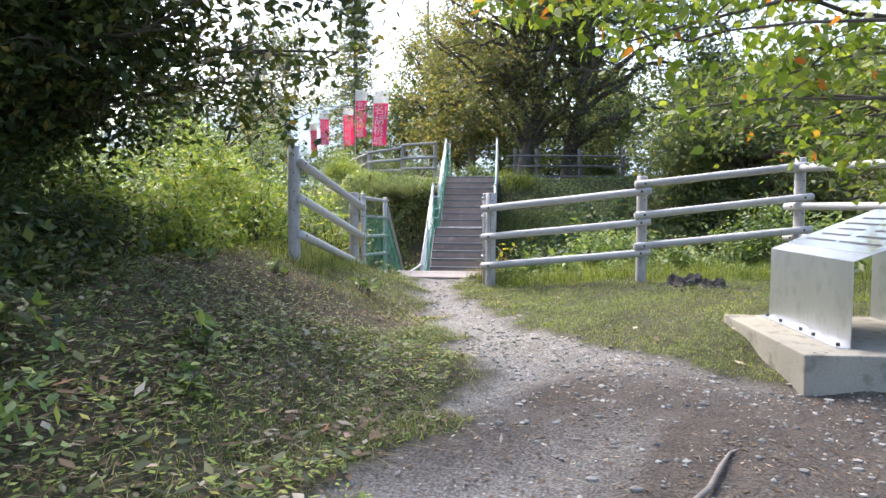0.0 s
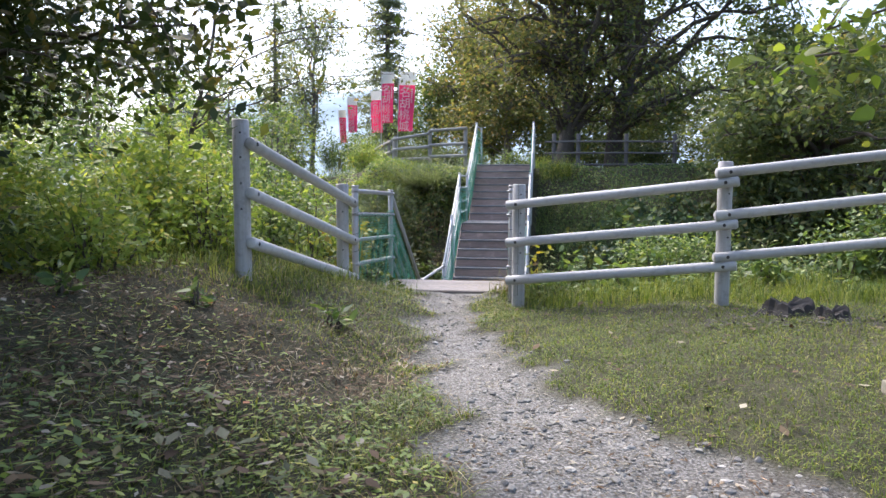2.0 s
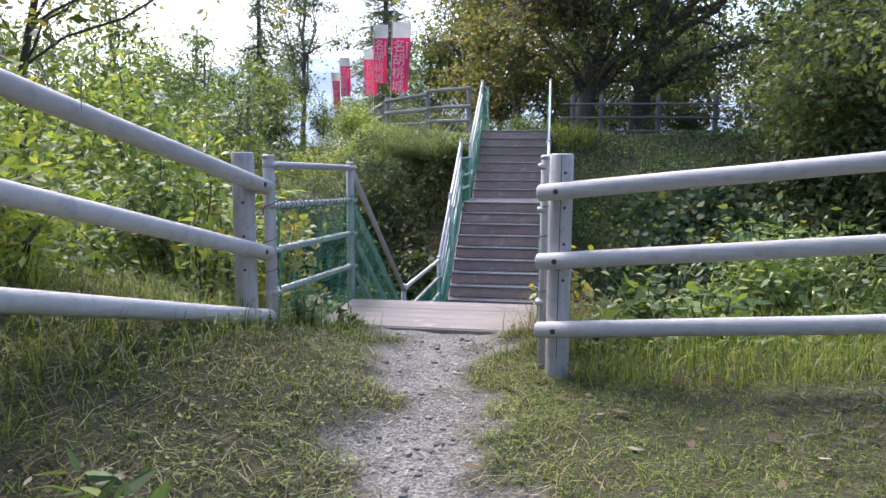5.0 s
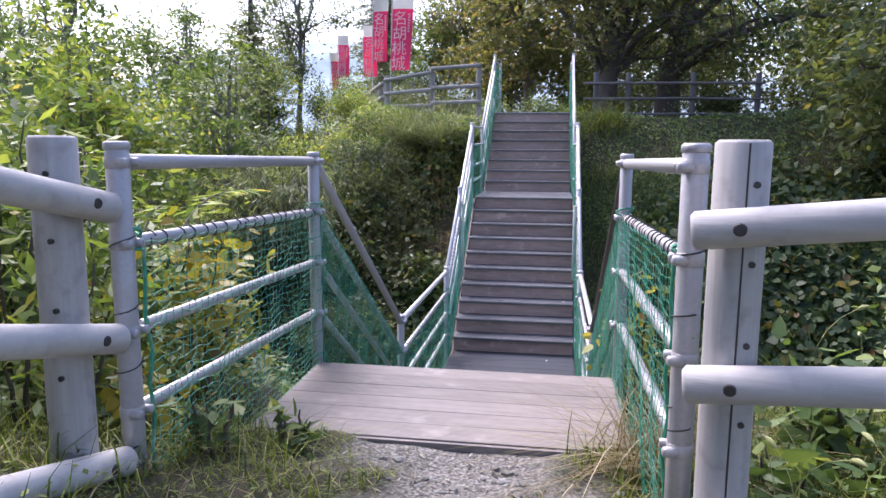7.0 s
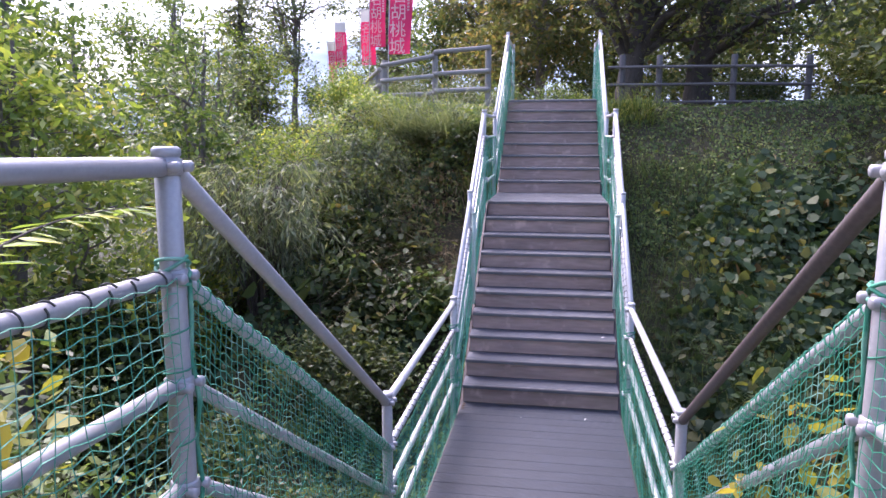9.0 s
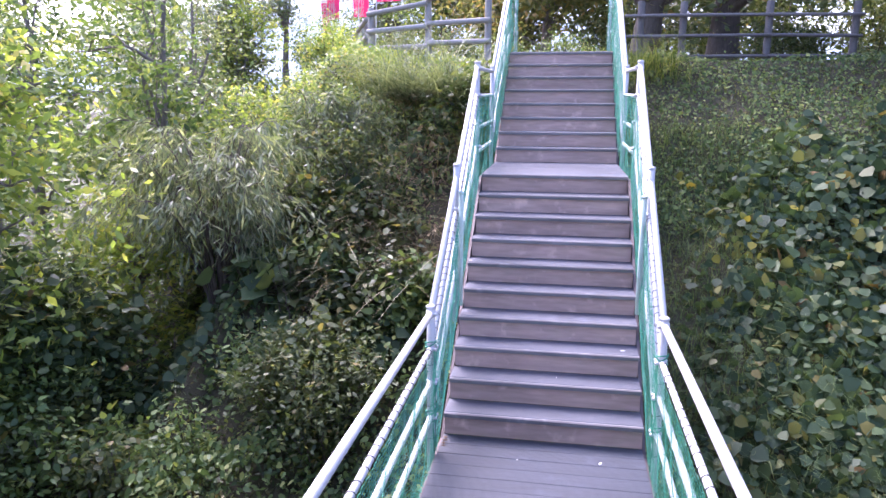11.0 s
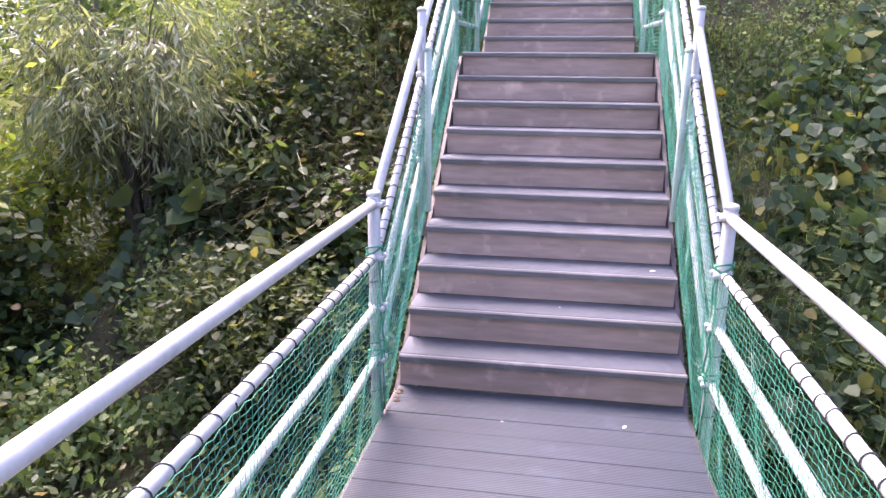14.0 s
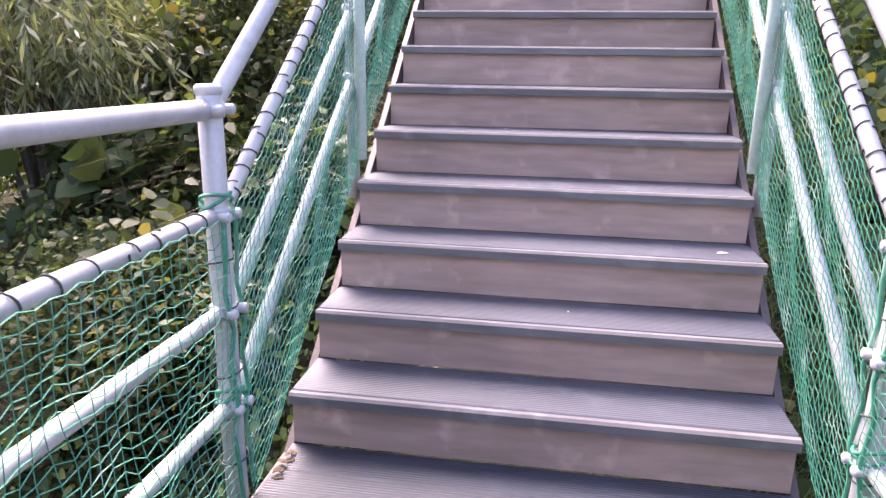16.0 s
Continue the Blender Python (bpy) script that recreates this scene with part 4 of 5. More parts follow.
def conifer(x, y, z, h, r, n):
    root = empty("conifer_tree", x, y, z)
    T = [(x, y, z - 0.3), (x, y, z + h * 0.5), (x, y, z + h)]
    wood = [tube_arrays(T, [0.25, 0.15, 0.02], 8)]
    pts = []
    for k in range(n):
        f = round(rng.uniform(0.10, 0.99) * 20) / 20 + rng.uniform(0, 0.012)
        a = rng.uniform(0, 6.283)
        L = r * (1.05 - f) * rng.uniform(0.6, 1.1)
        s = np.array([x, y, z + h * f])
        e = s + np.array([math.cos(a) * L, math.sin(a) * L, -0.25 * L])
        P, R = limb(s, e, 0.04, 0.008, 5, 0.05)
        wood.append(tube_arrays(P, R, 4))
        m = int(24 + 50 * (1 - f))
        t = rng.uniform(0.15, 1, m)[:, None]
        pts.append(s + (e - s) * t + rng.normal(size=(m, 3)) * np.array([0.28, 0.28, 0.16]))
    V, F = merged(wood)
    own(raw("trunk", V, F, BARK, smooth=True), root)
    V, F = leaves(np.concatenate(pts), 0.34, 0.3, 0.5, 0.22)
    own(raw("crown", V, F, CONIFER), root)
    return tagged(root, "tall dark conifer rising behind the banners", "tree")


conifer(-9.4, 48.0, PLAT, 17.0, 3.6, 340)
conifer(-12.0, 34.7, 0.5, 11.5, 2.2, 90)

for x, y, h, r, lm in ((-1.5, 37.0, 6.0, 2.2, LEAF_TAWNY), (2.0, 36.0, 4.4, 2.4, LEAF_DARK), (6.0, 34.0, 4.6, 2.6, LEAF_DARK), (9.5, 31.0, 4.6, 2.6, LEAF_DARK), (9.0, 25.5, 5.0, 2.2, LEAF_DARK), (12.5, 24.0, 4.2, 2.4, LEAF_DARK), (15.5, 21.0, 5.0, 3.0, LEAF_DARK), (11.0, 37.0, 8.0, 3.0, LEAF_BUSH), (-5.0, 41.0, 6.5, 2.2, LEAF_BUSH)):
    tree("tree", "dense leafy tree closing the view behind the far bank", (x, y, G(x, y)), (x + 0.2, y, G(x, y) + h * 0.9), 0.12, dome(x, y, G(x, y) + h * 0.5, r, r * 0.8, h * 0.5, 26, -0.98), 16000, 0.17, lm, 0.45, twigs=5, reach=0.9, start=(0.08, 0.9))
# the lighter wood to the left of the gully
k = 0
for x, y, h, r, lm in ((-6.8, 16.5, 5.8, 1.7, LEAF_SUNLIT), (-9.0, 19.0, 7.8, 2.2, LEAF_BUSH), (-7.2, 22.0, 6.4, 1.7, LEAF_BUSH), (-11.5, 24.0, 7.5, 2.4, LEAF_BUSH), (-9.4, 27.0, 7.0, 2.2, LEAF_GREY), (-13.0, 31.0, 9.0, 2.8, LEAF_BUSH),
                       (-16.5, 27.0, 9.0, 3.0, LEAF_BUSH), (-12.0, 40.0, 10.0, 3.2, LEAF_GREY), (-18.0, 40.0, 12.0, 3.6, LEAF_BUSH), (-6.2, 19.4, 3.4, 1.0, LEAF_SUNLIT), (-11.5, 34.0, 7.2, 1.7, LEAF_SUNLIT), (-12.5, 17.0, 8.6, 2.6, LEAF_BUSH), (-9.5, 13.5, 6.4, 2.0, LEAF_BUSH), (-24.0, 34.0, 11.0, 4.0, LEAF_BUSH)):
    z = float(height(x, y))
    tree("tree", ("slender young tree with bright green leaves", "leafy young tree in the wood below the bank", "grey-green young tree below the bank")[k % 3], (x, y, z), (x + 0.3, y, z + h * 0.92), 0.03 + 0.012 * h,
         dome(x, y, z + h * 0.58, r, r, h * 0.45, 24, -0.95), int(6500 + 5200 * r), 0.085 + 0.006 * h, lm, 0.2 + 0.06 * r, twigs=5, reach=0.3 + 0.25 * r, bark=BARK_PALE, start=(0.15, 0.95), width=0.42)
    k += 1


# ---- shrubs and undergrowth ----
def shrub(label, x, y, rx, ry, h, n, size, mat, width=0.45, droop=0.1, shape=4, stems=16, clump=0.16, spread=0.6):
    z = float(height(x, y))
    root = empty("shrub", x, y, z)
    tips, wood = [], []
    for _ in range(stems):
        a = rng.uniform(0, 6.283)
        f = rng.uniform(0.15, 1.0)
        e = np.array([x + math.cos(a) * rx * f, y + math.sin(a) * ry * f, z + h * rng.uniform(0.45, 1.0) * (1.15 - 0.5 * f)])
        b = np.array([x + math.cos(a) * rx * f * 0.5, y + math.sin(a) * ry * f * 0.5, float(height(x + math.cos(a) * rx * f * 0.5, y + math.sin(a) * ry * f * 0.5)) - 0.05])
        P, R = limb(b, e, 0.014, 0.003, 7, 0.1)
        wood.append(tube_arrays(P, R, 4))
        tips += list(P[2:])
    V, F = merged(wood)
    own(raw("stem", V, F, BARK, smooth=True), root)
    tips = np.array(tips)
    c = rng.integers(0, len(tips), n)
    P = tips[c] + rng.normal(size=(n, 3)) * clump * np.array([1, 1, 0.7])
    V, F = leaves(P, size, spread, droop, width, 0.45, shape)
    own(raw("foliage", V, F, mat), root)
    return tagged(root, label, "shrub")


for x, y, rx, ry, h, n, s, m, lab in (
        (-2.6, 8.2, 0.9, 1.0, 1.5, 5200, 0.075, LEAF_SUNLIT, "bright green shrub behind the log fence"), (-3.6, 6.9, 1.0, 1.0, 1.3, 5200, 0.08, LEAF_SUNLIT, "sunlit shrub on the bank under the tree"),
        (-2.1, 9.7, 0.9, 0.9, 1.6, 5200, 0.075, LEAF_BUSH, "leafy shrub at the gully edge behind the fence"), (-3.6, 9.6, 1.1, 1.1, 2.0, 6200, 0.08, LEAF_BUSH, "tall leafy shrub at the gully edge"),
        (-4.9, 8.6, 1.2, 1.2, 1.7, 6200, 0.085, LEAF_BUSH, "dense shrub below the tree"), (-5.4, 11.0, 1.4, 1.3, 2.9, 7000, 0.09, LEAF_BUSH, "tall dense shrub filling the gully side"),
        (-2.9, 11.8, 1.1, 1.0, 2.2, 6000, 0.08, LEAF_BUSH, "shrub growing up from the gully"), (-4.4, 13.0, 1.4, 1.2, 2.6, 7000, 0.085, LEAF_DARK, "dark shrub in the gully"),
        (-7.5, 13.0, 1.6, 1.6, 3.6, 8000, 0.09, LEAF_SUNLIT, "bright tall shrub beyond the gully"), (-2.8, 14.4, 1.0, 1.0, 0.9, 3600, 0.075, LEAF_SHADED, "dark shrub beside the low landing"),
        (-5.8, 29.5, 1.2, 0.9, 1.9, 4600, 0.09, LEAF_BUSH, "leafy shrub below the banners"), (-7.5, 33.0, 1.4, 1.0, 2.2, 4600, 0.10, LEAF_BUSH, "leafy shrub below the banners"), (-4.2, 30.0, 1.0, 0.8, 1.5, 3600, 0.09, LEAF_DARK, "dark shrub behind the banners"),
        (-9.8, 38.0, 1.6, 1.2, 2.6, 4600, 0.11, LEAF_BUSH, "leafy shrub far along the bank"), (-6.2, 40.0, 1.8, 1.2, 2.6, 4600, 0.11, LEAF_DARK, "dark shrub far along the bank"), (-2.6, 29.0, 0.9, 0.7, 1.3, 3600, 0.08, LEAF_DARK, "dark shrub behind the far fence"), (-5.0, 25.6, 0.8, 0.8, 1.2, 3600, 0.08, LEAF_SUNLIT, "light shrub beside the far fence"),
        (-2.2, 4.7, 0.55, 0.6, 0.55, 2600, 0.065, LEAF_SHADED, "low dark weeds on the shaded bank"), (-2.5, 2.9, 0.6, 0.7, 0.9, 3200, 0.075, LEAF_SHADED, "dark leafy weeds beside the path start"), (-1.9, 5.95, 0.55, 0.4, 0.45, 2200, 0.06, LEAF_SUNLIT, "bright weeds at the top of the bank"),
        (-2.4, 6.6, 0.6, 0.5, 0.8, 2800, 0.065, LEAF_SUNLIT, "bright weeds behind the bare patch"), (-1.75, 3.3, 0.5, 0.6, 0.3, 1500, 0.07, LEAF_SHADED, "low dark weeds on the litter"), (-1.3, 2.2, 0.5, 0.5, 0.22, 1100, 0.07, LEAF_SHADED, "low dark weeds on the litter"), (-0.9, 1.6, 0.4, 0.4, 0.2, 800, 0.065, LEAF_BUSH, "low green weeds on the litter"),
        (-3.3, 5.2, 0.9, 0.8, 1.15, 5200, 0.075, LEAF_DARK, "dark shrub under the spreading tree"), (-2.9, 3.6, 0.7, 0.7, 1.0, 4200, 0.075, LEAF_DARK, "dark shrub beside the start of the path"), (-4.2, 3.6, 0.9, 1.0, 1.7, 5200, 0.08, LEAF_DARK, "tall dark shrub beside the start of the path"),
        (-4.7, 5.6, 0.9, 0.9, 1.5, 5200, 0.08, LEAF_DARK, "dark undergrowth below the spreading tree"), (-3.0, 4.2, 0.8, 0.9, 0.7, 3400, 0.075, LEAF_DARK, "low dark undergrowth on the bank"),
        (-6.3, 7.2, 1.4, 1.6, 2.4, 6500, 0.09, LEAF_BUSH, "tall shrub behind the spreading tree"), (-1.75, 7.3, 0.45, 0.6, 0.8, 2200, 0.065, LEAF_SUNLIT, "weedy bright shrub at the foot of the fence"),
        (-6.0, 17.6, 1.2, 1.1, 2.4, 7000, 0.085, LEAF_BUSH, "shrub on the far gully side"),
        (-2.6, 17.2, 0.9, 0.8, 1.2, 5200, 0.075, LEAF_DARK, "dark small-leaved shrub on the far slope"), (-4.6, 21.6, 1.2, 1.0, 1.3, 6000, 0.08, LEAF_SUNLIT, "light shrub at the top of the far slope"),
        (-3.2, 20.9, 0.9, 0.8, 1.0, 4600, 0.08, LEAF_BUSH, "round shrub on the far slope"), (4.9, 9.6, 1.0, 0.7, 0.9, 4200, 0.075, LEAF_BUSH, "leafy shrub behind the log fence by the gully"),
        (2.4, 9.9, 0.9, 0.5, 0.6, 3000, 0.065, LEAF_BUSH, "low weeds at the gully edge"), (7.2, 11.0, 1.5, 1.2, 1.8, 6000, 0.085, LEAF_DARK, "dark shrub on the gully side"),
        (6.4, 16.0, 1.6, 1.4, 2.4, 7500, 0.09, LEAF_DARK, "dark shrub low in the gully"), (9.0, 14.0, 1.8, 1.6, 3.0, 8000, 0.09, LEAF_DARK, "tall dark shrub in the gully"),
        (0.0, 25.6, 0.8, 0.5, 0.7, 3600, 0.06, LEAF_BUSH, "clipped round shrub beyond the stair head"), (-1.3, 26.2, 0.7, 0.5, 0.75, 3000, 0.06, LEAF_BUSH, "round shrub beyond the stair head"),
        (1.6, 30.5, 1.3, 0.9, 2.2, 2600, 0.11, LEAF_DARK, "dark shrub under the old trees"), (3.4, 31.0, 1.4, 0.9, 2.4, 2600, 0.11, LEAF_DARK, "dark shrub under the old trees"), (5.4, 30.0, 1.5, 0.9, 2.6, 2600, 0.11, LEAF_DARK, "dark shrub under the old trees"), (7.4, 28.5, 1.5, 0.9, 2.8, 2600, 0.11, LEAF_DARK, "dark shrub under the old trees"),
        (1.0, 27.0, 0.7, 0.5, 0.6, 2600, 0.06, LEAF_SUNLIT, "small shrub among the old trees"), (4.4, 25.4, 1.0, 0.6, 0.9, 3600, 0.08, LEAF_DARK, "dark shrub behind the far fence")):
    shrub(lab, x, y, rx, ry, h, n, s, m)


def spray_shrub(label, x, y, rx, ry, h, stems, size, mat):
    """Arching stems that hang over at the tips, with narrow leaves along drooping side twigs."""
    z = float(height(x, y))
    root = empty("shrub", x, y, z)
    wood, pts, dirs = [], [], []
    for _ in range(stems):
        a = rng.uniform(0, 6.283)
        o = np.array([math.cos(a) * rx, math.sin(a) * ry, 0]) * rng.uniform(0.35, 1.0)
        t = np.linspace(0, 1, 9)[:, None]
        top = h * rng.uniform(0.55, 1.0)
        P = np.array([x, y, z - 0.05]) + o * (0.12 + t ** 1.3) + np.array([0, 0, 1.0]) * top * (1.75 * t - 0.95 * t ** 2.4)
        wood.append(tube_arrays(P, np.linspace(0.014, 0.003, 9), 4))
        for q in P[3:]:
            for _ in range(3):
                v = unit(o[None] * 0.8 + rng.normal(size=(1, 3)) * 0.7)[0]
                L = rng.uniform(0.25, 0.5)
                k = np.linspace(0.15, 1, 9)[:, None]
                Q = q + v * L * k - np.array([0, 0, 1.0]) * L * 0.9 * k ** 2
                wood.append(tube_arrays(Q[::4], [0.003, 0.002, 0.0015], 3))
                pts.append(Q)
                dirs.append(np.repeat((v - np.array([0, 0, 1.1]))[None], 9, 0))
    V, F = merged(wood)
    own(raw("stem", V, F, BARK, smooth=True), root)
    V, F = leaves(np.concatenate(pts), size, 0.5, 0.1, 0.17, 0.3, 4, away=np.concatenate(dirs) * 1.3)
    own(raw("foliage", V, F, mat), root)
    return tagged(root, label, "shrub")


spray_shrub("willow-like shrub with long grey-green drooping leaves on the slope", -4.4, 18.7, 1.5, 1.2, 2.9, 66, 0.145, LEAF_GREY)
spray_shrub("smaller willow-like shrub with drooping leaves on the slope", -3.5, 20.4, 0.8, 0.7, 1.5, 24, 0.13, LEAF_GREY)
shrub("dark broad-leaved mound of vines on the far slope", -6.4, 17.4, 1.3, 1.1, 2.6, 4200, 0.13, LEAF_VINE, 0.85, 0.3, 6, 22, 0.25)
shrub("dark shrub hanging on the far slope", -3.0, 19.6, 0.9, 0.8, 1.3, 5200, 0.07, LEAF_DARK)
shrub("leafy vine shrub on the upper slope", -5.2, 20.6, 1.0, 0.8, 1.6, 2400, 0.13, LEAF_VINE, 0.8, 0.3, 6, 16, 0.22)
shrub("yellow-leaved vine shrub pushing through the net", -1.15, 9.5, 0.28, 0.7, 0.85, 520, 0.075, LEAF_YELLOW, 0.6, 0.3, 6, 8, 0.12)
for x, y, n in ((-3.75, 18.5, 34), (-3.2, 18.3, 40), (-3.55, 19.9, 16), (-2.75, 17.9, 18)):
    shrub("broad-leaved plant with large pale leaves on the slope", x, y, 0.4, 0.3, 0.85, n, 0.26, LEAF_BROAD, 0.95, 0.3, 6, 7, 0.14, 0.25)
for k in range(34):
    x, y = -1.45 - 5.6 * rng.uniform() ** 1.2, rng.uniform(15.7, 21.8)
    r = rng.uniform(0.35, 0.7)
    shrub(("dark small-leaved shrub on the gully slope", "leafy green shrub on the gully slope", "shaded shrub on the gully slope")[k % 3], x, y, r, r * 0.8, rng.uniform(0.5, 1.15), 800, rng.uniform(0.07, 0.14),
          (LEAF_DARK, LEAF_BUSH, LEAF_SHADED)[k % 3], rng.uniform(0.4, 0.7), 0.3, 6, stems=11, clump=0.13)
shrub("arching seedling with pale drying leaves", -1.35, 8.9, 0.3, 0.4, 1.15, 260, 0.10, LEAF_SUNLIT, 0.3, 0.3, 4, 6, 0.07)


def on_land(x, y, lift=0.0):
    return np.stack([x, y, height(x, y) + lift], 1)


def cover(name, label, x, y, size, mat, lift=(0.02, 0.3), width=0.5, shape=4, up=0.55, droop=0.1, category="plants", face=None):
    n = len(x)
    P = on_land(x, y, rng.uniform(*lift, n) * (0.6 + 0.5 * wave(x, y, 1.4, 0.3)))
    V, F = leaves(P, size, 0.5, droop, width, up, shape, away=np.array([0, -0.5, 0.1 if face is None else -0.5]), face=face)
    return tagged(raw(name, V, F, mat), label, category, kind="stuff")


def patch(x0, x1, y0, y1, n, clumpy=0.0, f=1.2, s=0.3):
    x, y = rng.uniform(x0, x1, n), rng.uniform(y0, y1, n)
    if clumpy:
        keep = wave(x, y, f, s) > rng.normal(-clumpy, 0.5, n) - 0.6
        x, y = x[keep], y[keep]
    return x, y


SLOPE = (0.0, -0.75, 0.75)


def vine_mat(label, cx, cy, per, size, mat, r=0.34, face=SLOPE):
    """Broad leaves in overlapping cushions, with gaps between the cushions."""
    n = len(cx)
    i = np.repeat(np.arange(n), per)
    px, py = cx[i] + rng.normal(size=len(i)) * r, cy[i] + rng.normal(size=len(i)) * r * 0.8
    d2 = ((px - cx[i]) ** 2 + (py - cy[i]) ** 2) / (r * r)
    lift = 0.04 + rng.uniform(0.12, 0.42, n)[i] * np.exp(-0.5 * d2) * rng.uniform(0.5, 1.1, len(i))
    V, F = leaves(on_land(px, py, lift), size * rng.uniform(0.7, 1.25, n)[i], 0.5, 0.1, 0.92, 0.5, 6, away=np.array([0, -0.6, -0.9]), face=face, tilt=1.0)
    return tagged(raw("bank_vines", V, F, mat), label, "plants", kind="stuff")


cx, cy = rng.uniform(1.1, 8.5, 900), rng.uniform(15.2, 21.4, 900)
keep = rng.uniform(0, 1, 900) < np.clip(0.06 + 0.5 * (cx - 1.35) + 0.16 * (17.5 - cy), 0.04, 0.8) * sstep(21.5, 20.2, cy)
vine_mat("broad green vine leaves covering the far slope", cx[keep], cy[keep], 40, 0.135, LEAF_VINE)
cx, cy = rng.uniform(1.3, 5.5, 50), rng.uniform(17.5, 20.6, 50)
vine_mat("yellowing vine leaves among the green ones", cx[:30], cy[:30], 4, 0.12, LEAF_YELLOW, 0.16)
cover("bank_undergrowth", "low mixed weeds on the upper slope", *patch(0.95, 6.5, 19.8, 23.6, 12000, 0.2, 1.7, 0.8), 0.06, LEAF_BUSH, (0.0, 0.18), 0.6, 6, face=SLOPE)
x, y = patch(0.9, 3.4, 15.5, 21.5, 11000, 0.5, 1.2, 3.0)
V, F = blades(on_land(x, y, 0.0), 0.28, 0.007, 1.3, 3)
tagged(raw("slope_grass", V, F, LEAF_BUSH), "long green grass between the vines on the slope", "grass", kind="stuff")
cover("bank_undergrowth", "small-leaved undergrowth on the far slope", *patch(0.9, 9.0, 13.0, 22.6, 22000, 0.3), 0.06, LEAF_DARK, (0.0, 0.2), 0.45, face=SLOPE)
cover("bank_undergrowth", "dark small-leaved undergrowth on the gully slope", *patch(-9.0, -0.9, 15.9, 22.8, 26000, 0.5), 0.07, LEAF_SHADED, (0.0, 0.35), 0.42, face=(0, -0.4, 0.6))
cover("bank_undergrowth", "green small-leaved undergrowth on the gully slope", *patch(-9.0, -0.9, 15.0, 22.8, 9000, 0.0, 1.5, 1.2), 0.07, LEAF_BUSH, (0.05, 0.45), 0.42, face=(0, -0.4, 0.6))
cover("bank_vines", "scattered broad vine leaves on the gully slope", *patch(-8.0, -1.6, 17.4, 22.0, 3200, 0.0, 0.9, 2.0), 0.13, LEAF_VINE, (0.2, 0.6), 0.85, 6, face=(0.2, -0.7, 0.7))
# Floor plants take the darkened leaf, so the hollow's shade is in their colour.
cover("gully_plants", "plants on the gully floor with deep shade in their colour", *patch(-9.0, 9.0, 10.2, 17.2, 36000, 0.8), 0.07, LEAF_SHADED, (0.0, 0.35), 0.42)
cover("slope_weeds", "leafy weeds on the near gully edge", *patch(-7.0, -0.95, 8.6, 11.5, 16000, 0.6), 0.07, LEAF_BUSH, (0.0, 0.35), 0.42)
cover("slope_weeds", "leafy weeds on the near gully edge", *patch(0.95, 8.0, 8.7, 11.5, 13000, 0.5), 0.06, LEAF_BUSH, (0.0, 0.28), 0.42)
cover("plateau_plants", "low plants on the far bank", *patch(-14.0, 16.0, 23.0, 44.0, 26000, 0.6), 0.10, LEAF_BUSH, (0.0, 0.25), 0.45)
cover("wood_floor_plants", "dense low plants under the wood", *patch(-24.0, -5.0, 6.0, 40.0, 26000, 0.8), 0.15, LEAF_BUSH, (0.0, 0.6), 0.45)
cover("wood_floor_plants", "dark low plants under the trees", *patch(5.0, 20.0, 5.0, 30.0, 16000, 0.8), 0.14, LEAF_DARK, (0.0, 0.5), 0.45)
# dry vines on the left slope
x, y = patch(-3.0, -1.0, 18.4, 21.6, 2600, 0.1, 1.6, 0.9)
V, F = blades(on_land(x, y, 0.25), 0.42, 0.007, 3.2, 4)
tagged(raw("dry_stems", V, F, STRAW), "dry brown stems hanging on the far slope", "plants", kind="stuff")
cover("slope_leaves", "mixed green leaves on the steep slope beside the stairs", *patch(-4.0, -0.95, 15.6, 21.4, 9000, 0.1, 1.9, 0.4), 0.085, LEAF_BUSH, (0.15, 0.6), 0.5, 6, face=SLOPE)


def clump_grass(label, x, y, n, h, w, lean, mat=GRASS, r=0.3):
    px, py = x + rng.normal(size=n) * r, y + rng.normal(size=n) * r * 0.6
    V, F = blades(on_land(px, py, -0.02), h, w, lean, 5)
    return tagged(raw("grass_clump", V, F, mat), label, "grass")


for x, y in ((-2.75, 22.0), (-2.3, 21.8), (-1.85, 21.7), (-1.4, 21.5)):
    clump_grass("tall arching silver-grass clump on the far bank", x, y, 260, 1.5, 0.022, 1.7, LEAF_GREY, 0.2)
for x, y in ((-3.2, 22.4), (1.5, 22.6), (-1.2, 20.9)):
    clump_grass("tall grass clump on the far bank", x, y, 420, 0.7, 0.010, 1.0, GRASS, 0.35)

# ---- grass, weeds and litter by the path ----
def bare(x, y):
    """1 where dead stems and litter lie instead of grass."""
    d = np.hypot((x + 1.0) / 1.25, (y - 5.2) / 0.75) + 0.25 * wave(x, y, 2.3, 0.7)
    e = sstep(0.2, -0.9, x + 0.3 * wave(x, y, 1.7, 1.1)) * sstep(4.8, 3.2, y)
    return np.clip(sstep(1.15, 0.75, d) + 0.95 * e, 0, 1)


def lawn(name, label, x0, x1, y0, y1, n, h, w, mat=GRASS, thr=0.45, lean=0.8, clumpy=0.0, s=0.2):
    x, y = patch(x0, x1, y0, y1, n, clumpy, 1.9, s)
    keep = path_mask(x, y) < rng.uniform(0.0, thr, len(x))
    keep &= rng.uniform(0, 1, len(x)) > 0.85 * bare(x, y)
    deck = (np.abs(x) < 0.8) & (y > 9.28)
    plinth_in = (x > 2.87) & (x < 4.47) & (y > 3.96) & (y < 5.6)
    keep &= ~deck & ~plinth_in
    V, F = blades(on_land(x[keep], y[keep], -0.006), h, w, lean, 2)
    return tagged(raw(name, V, F, mat), label, "grass", kind="stuff")


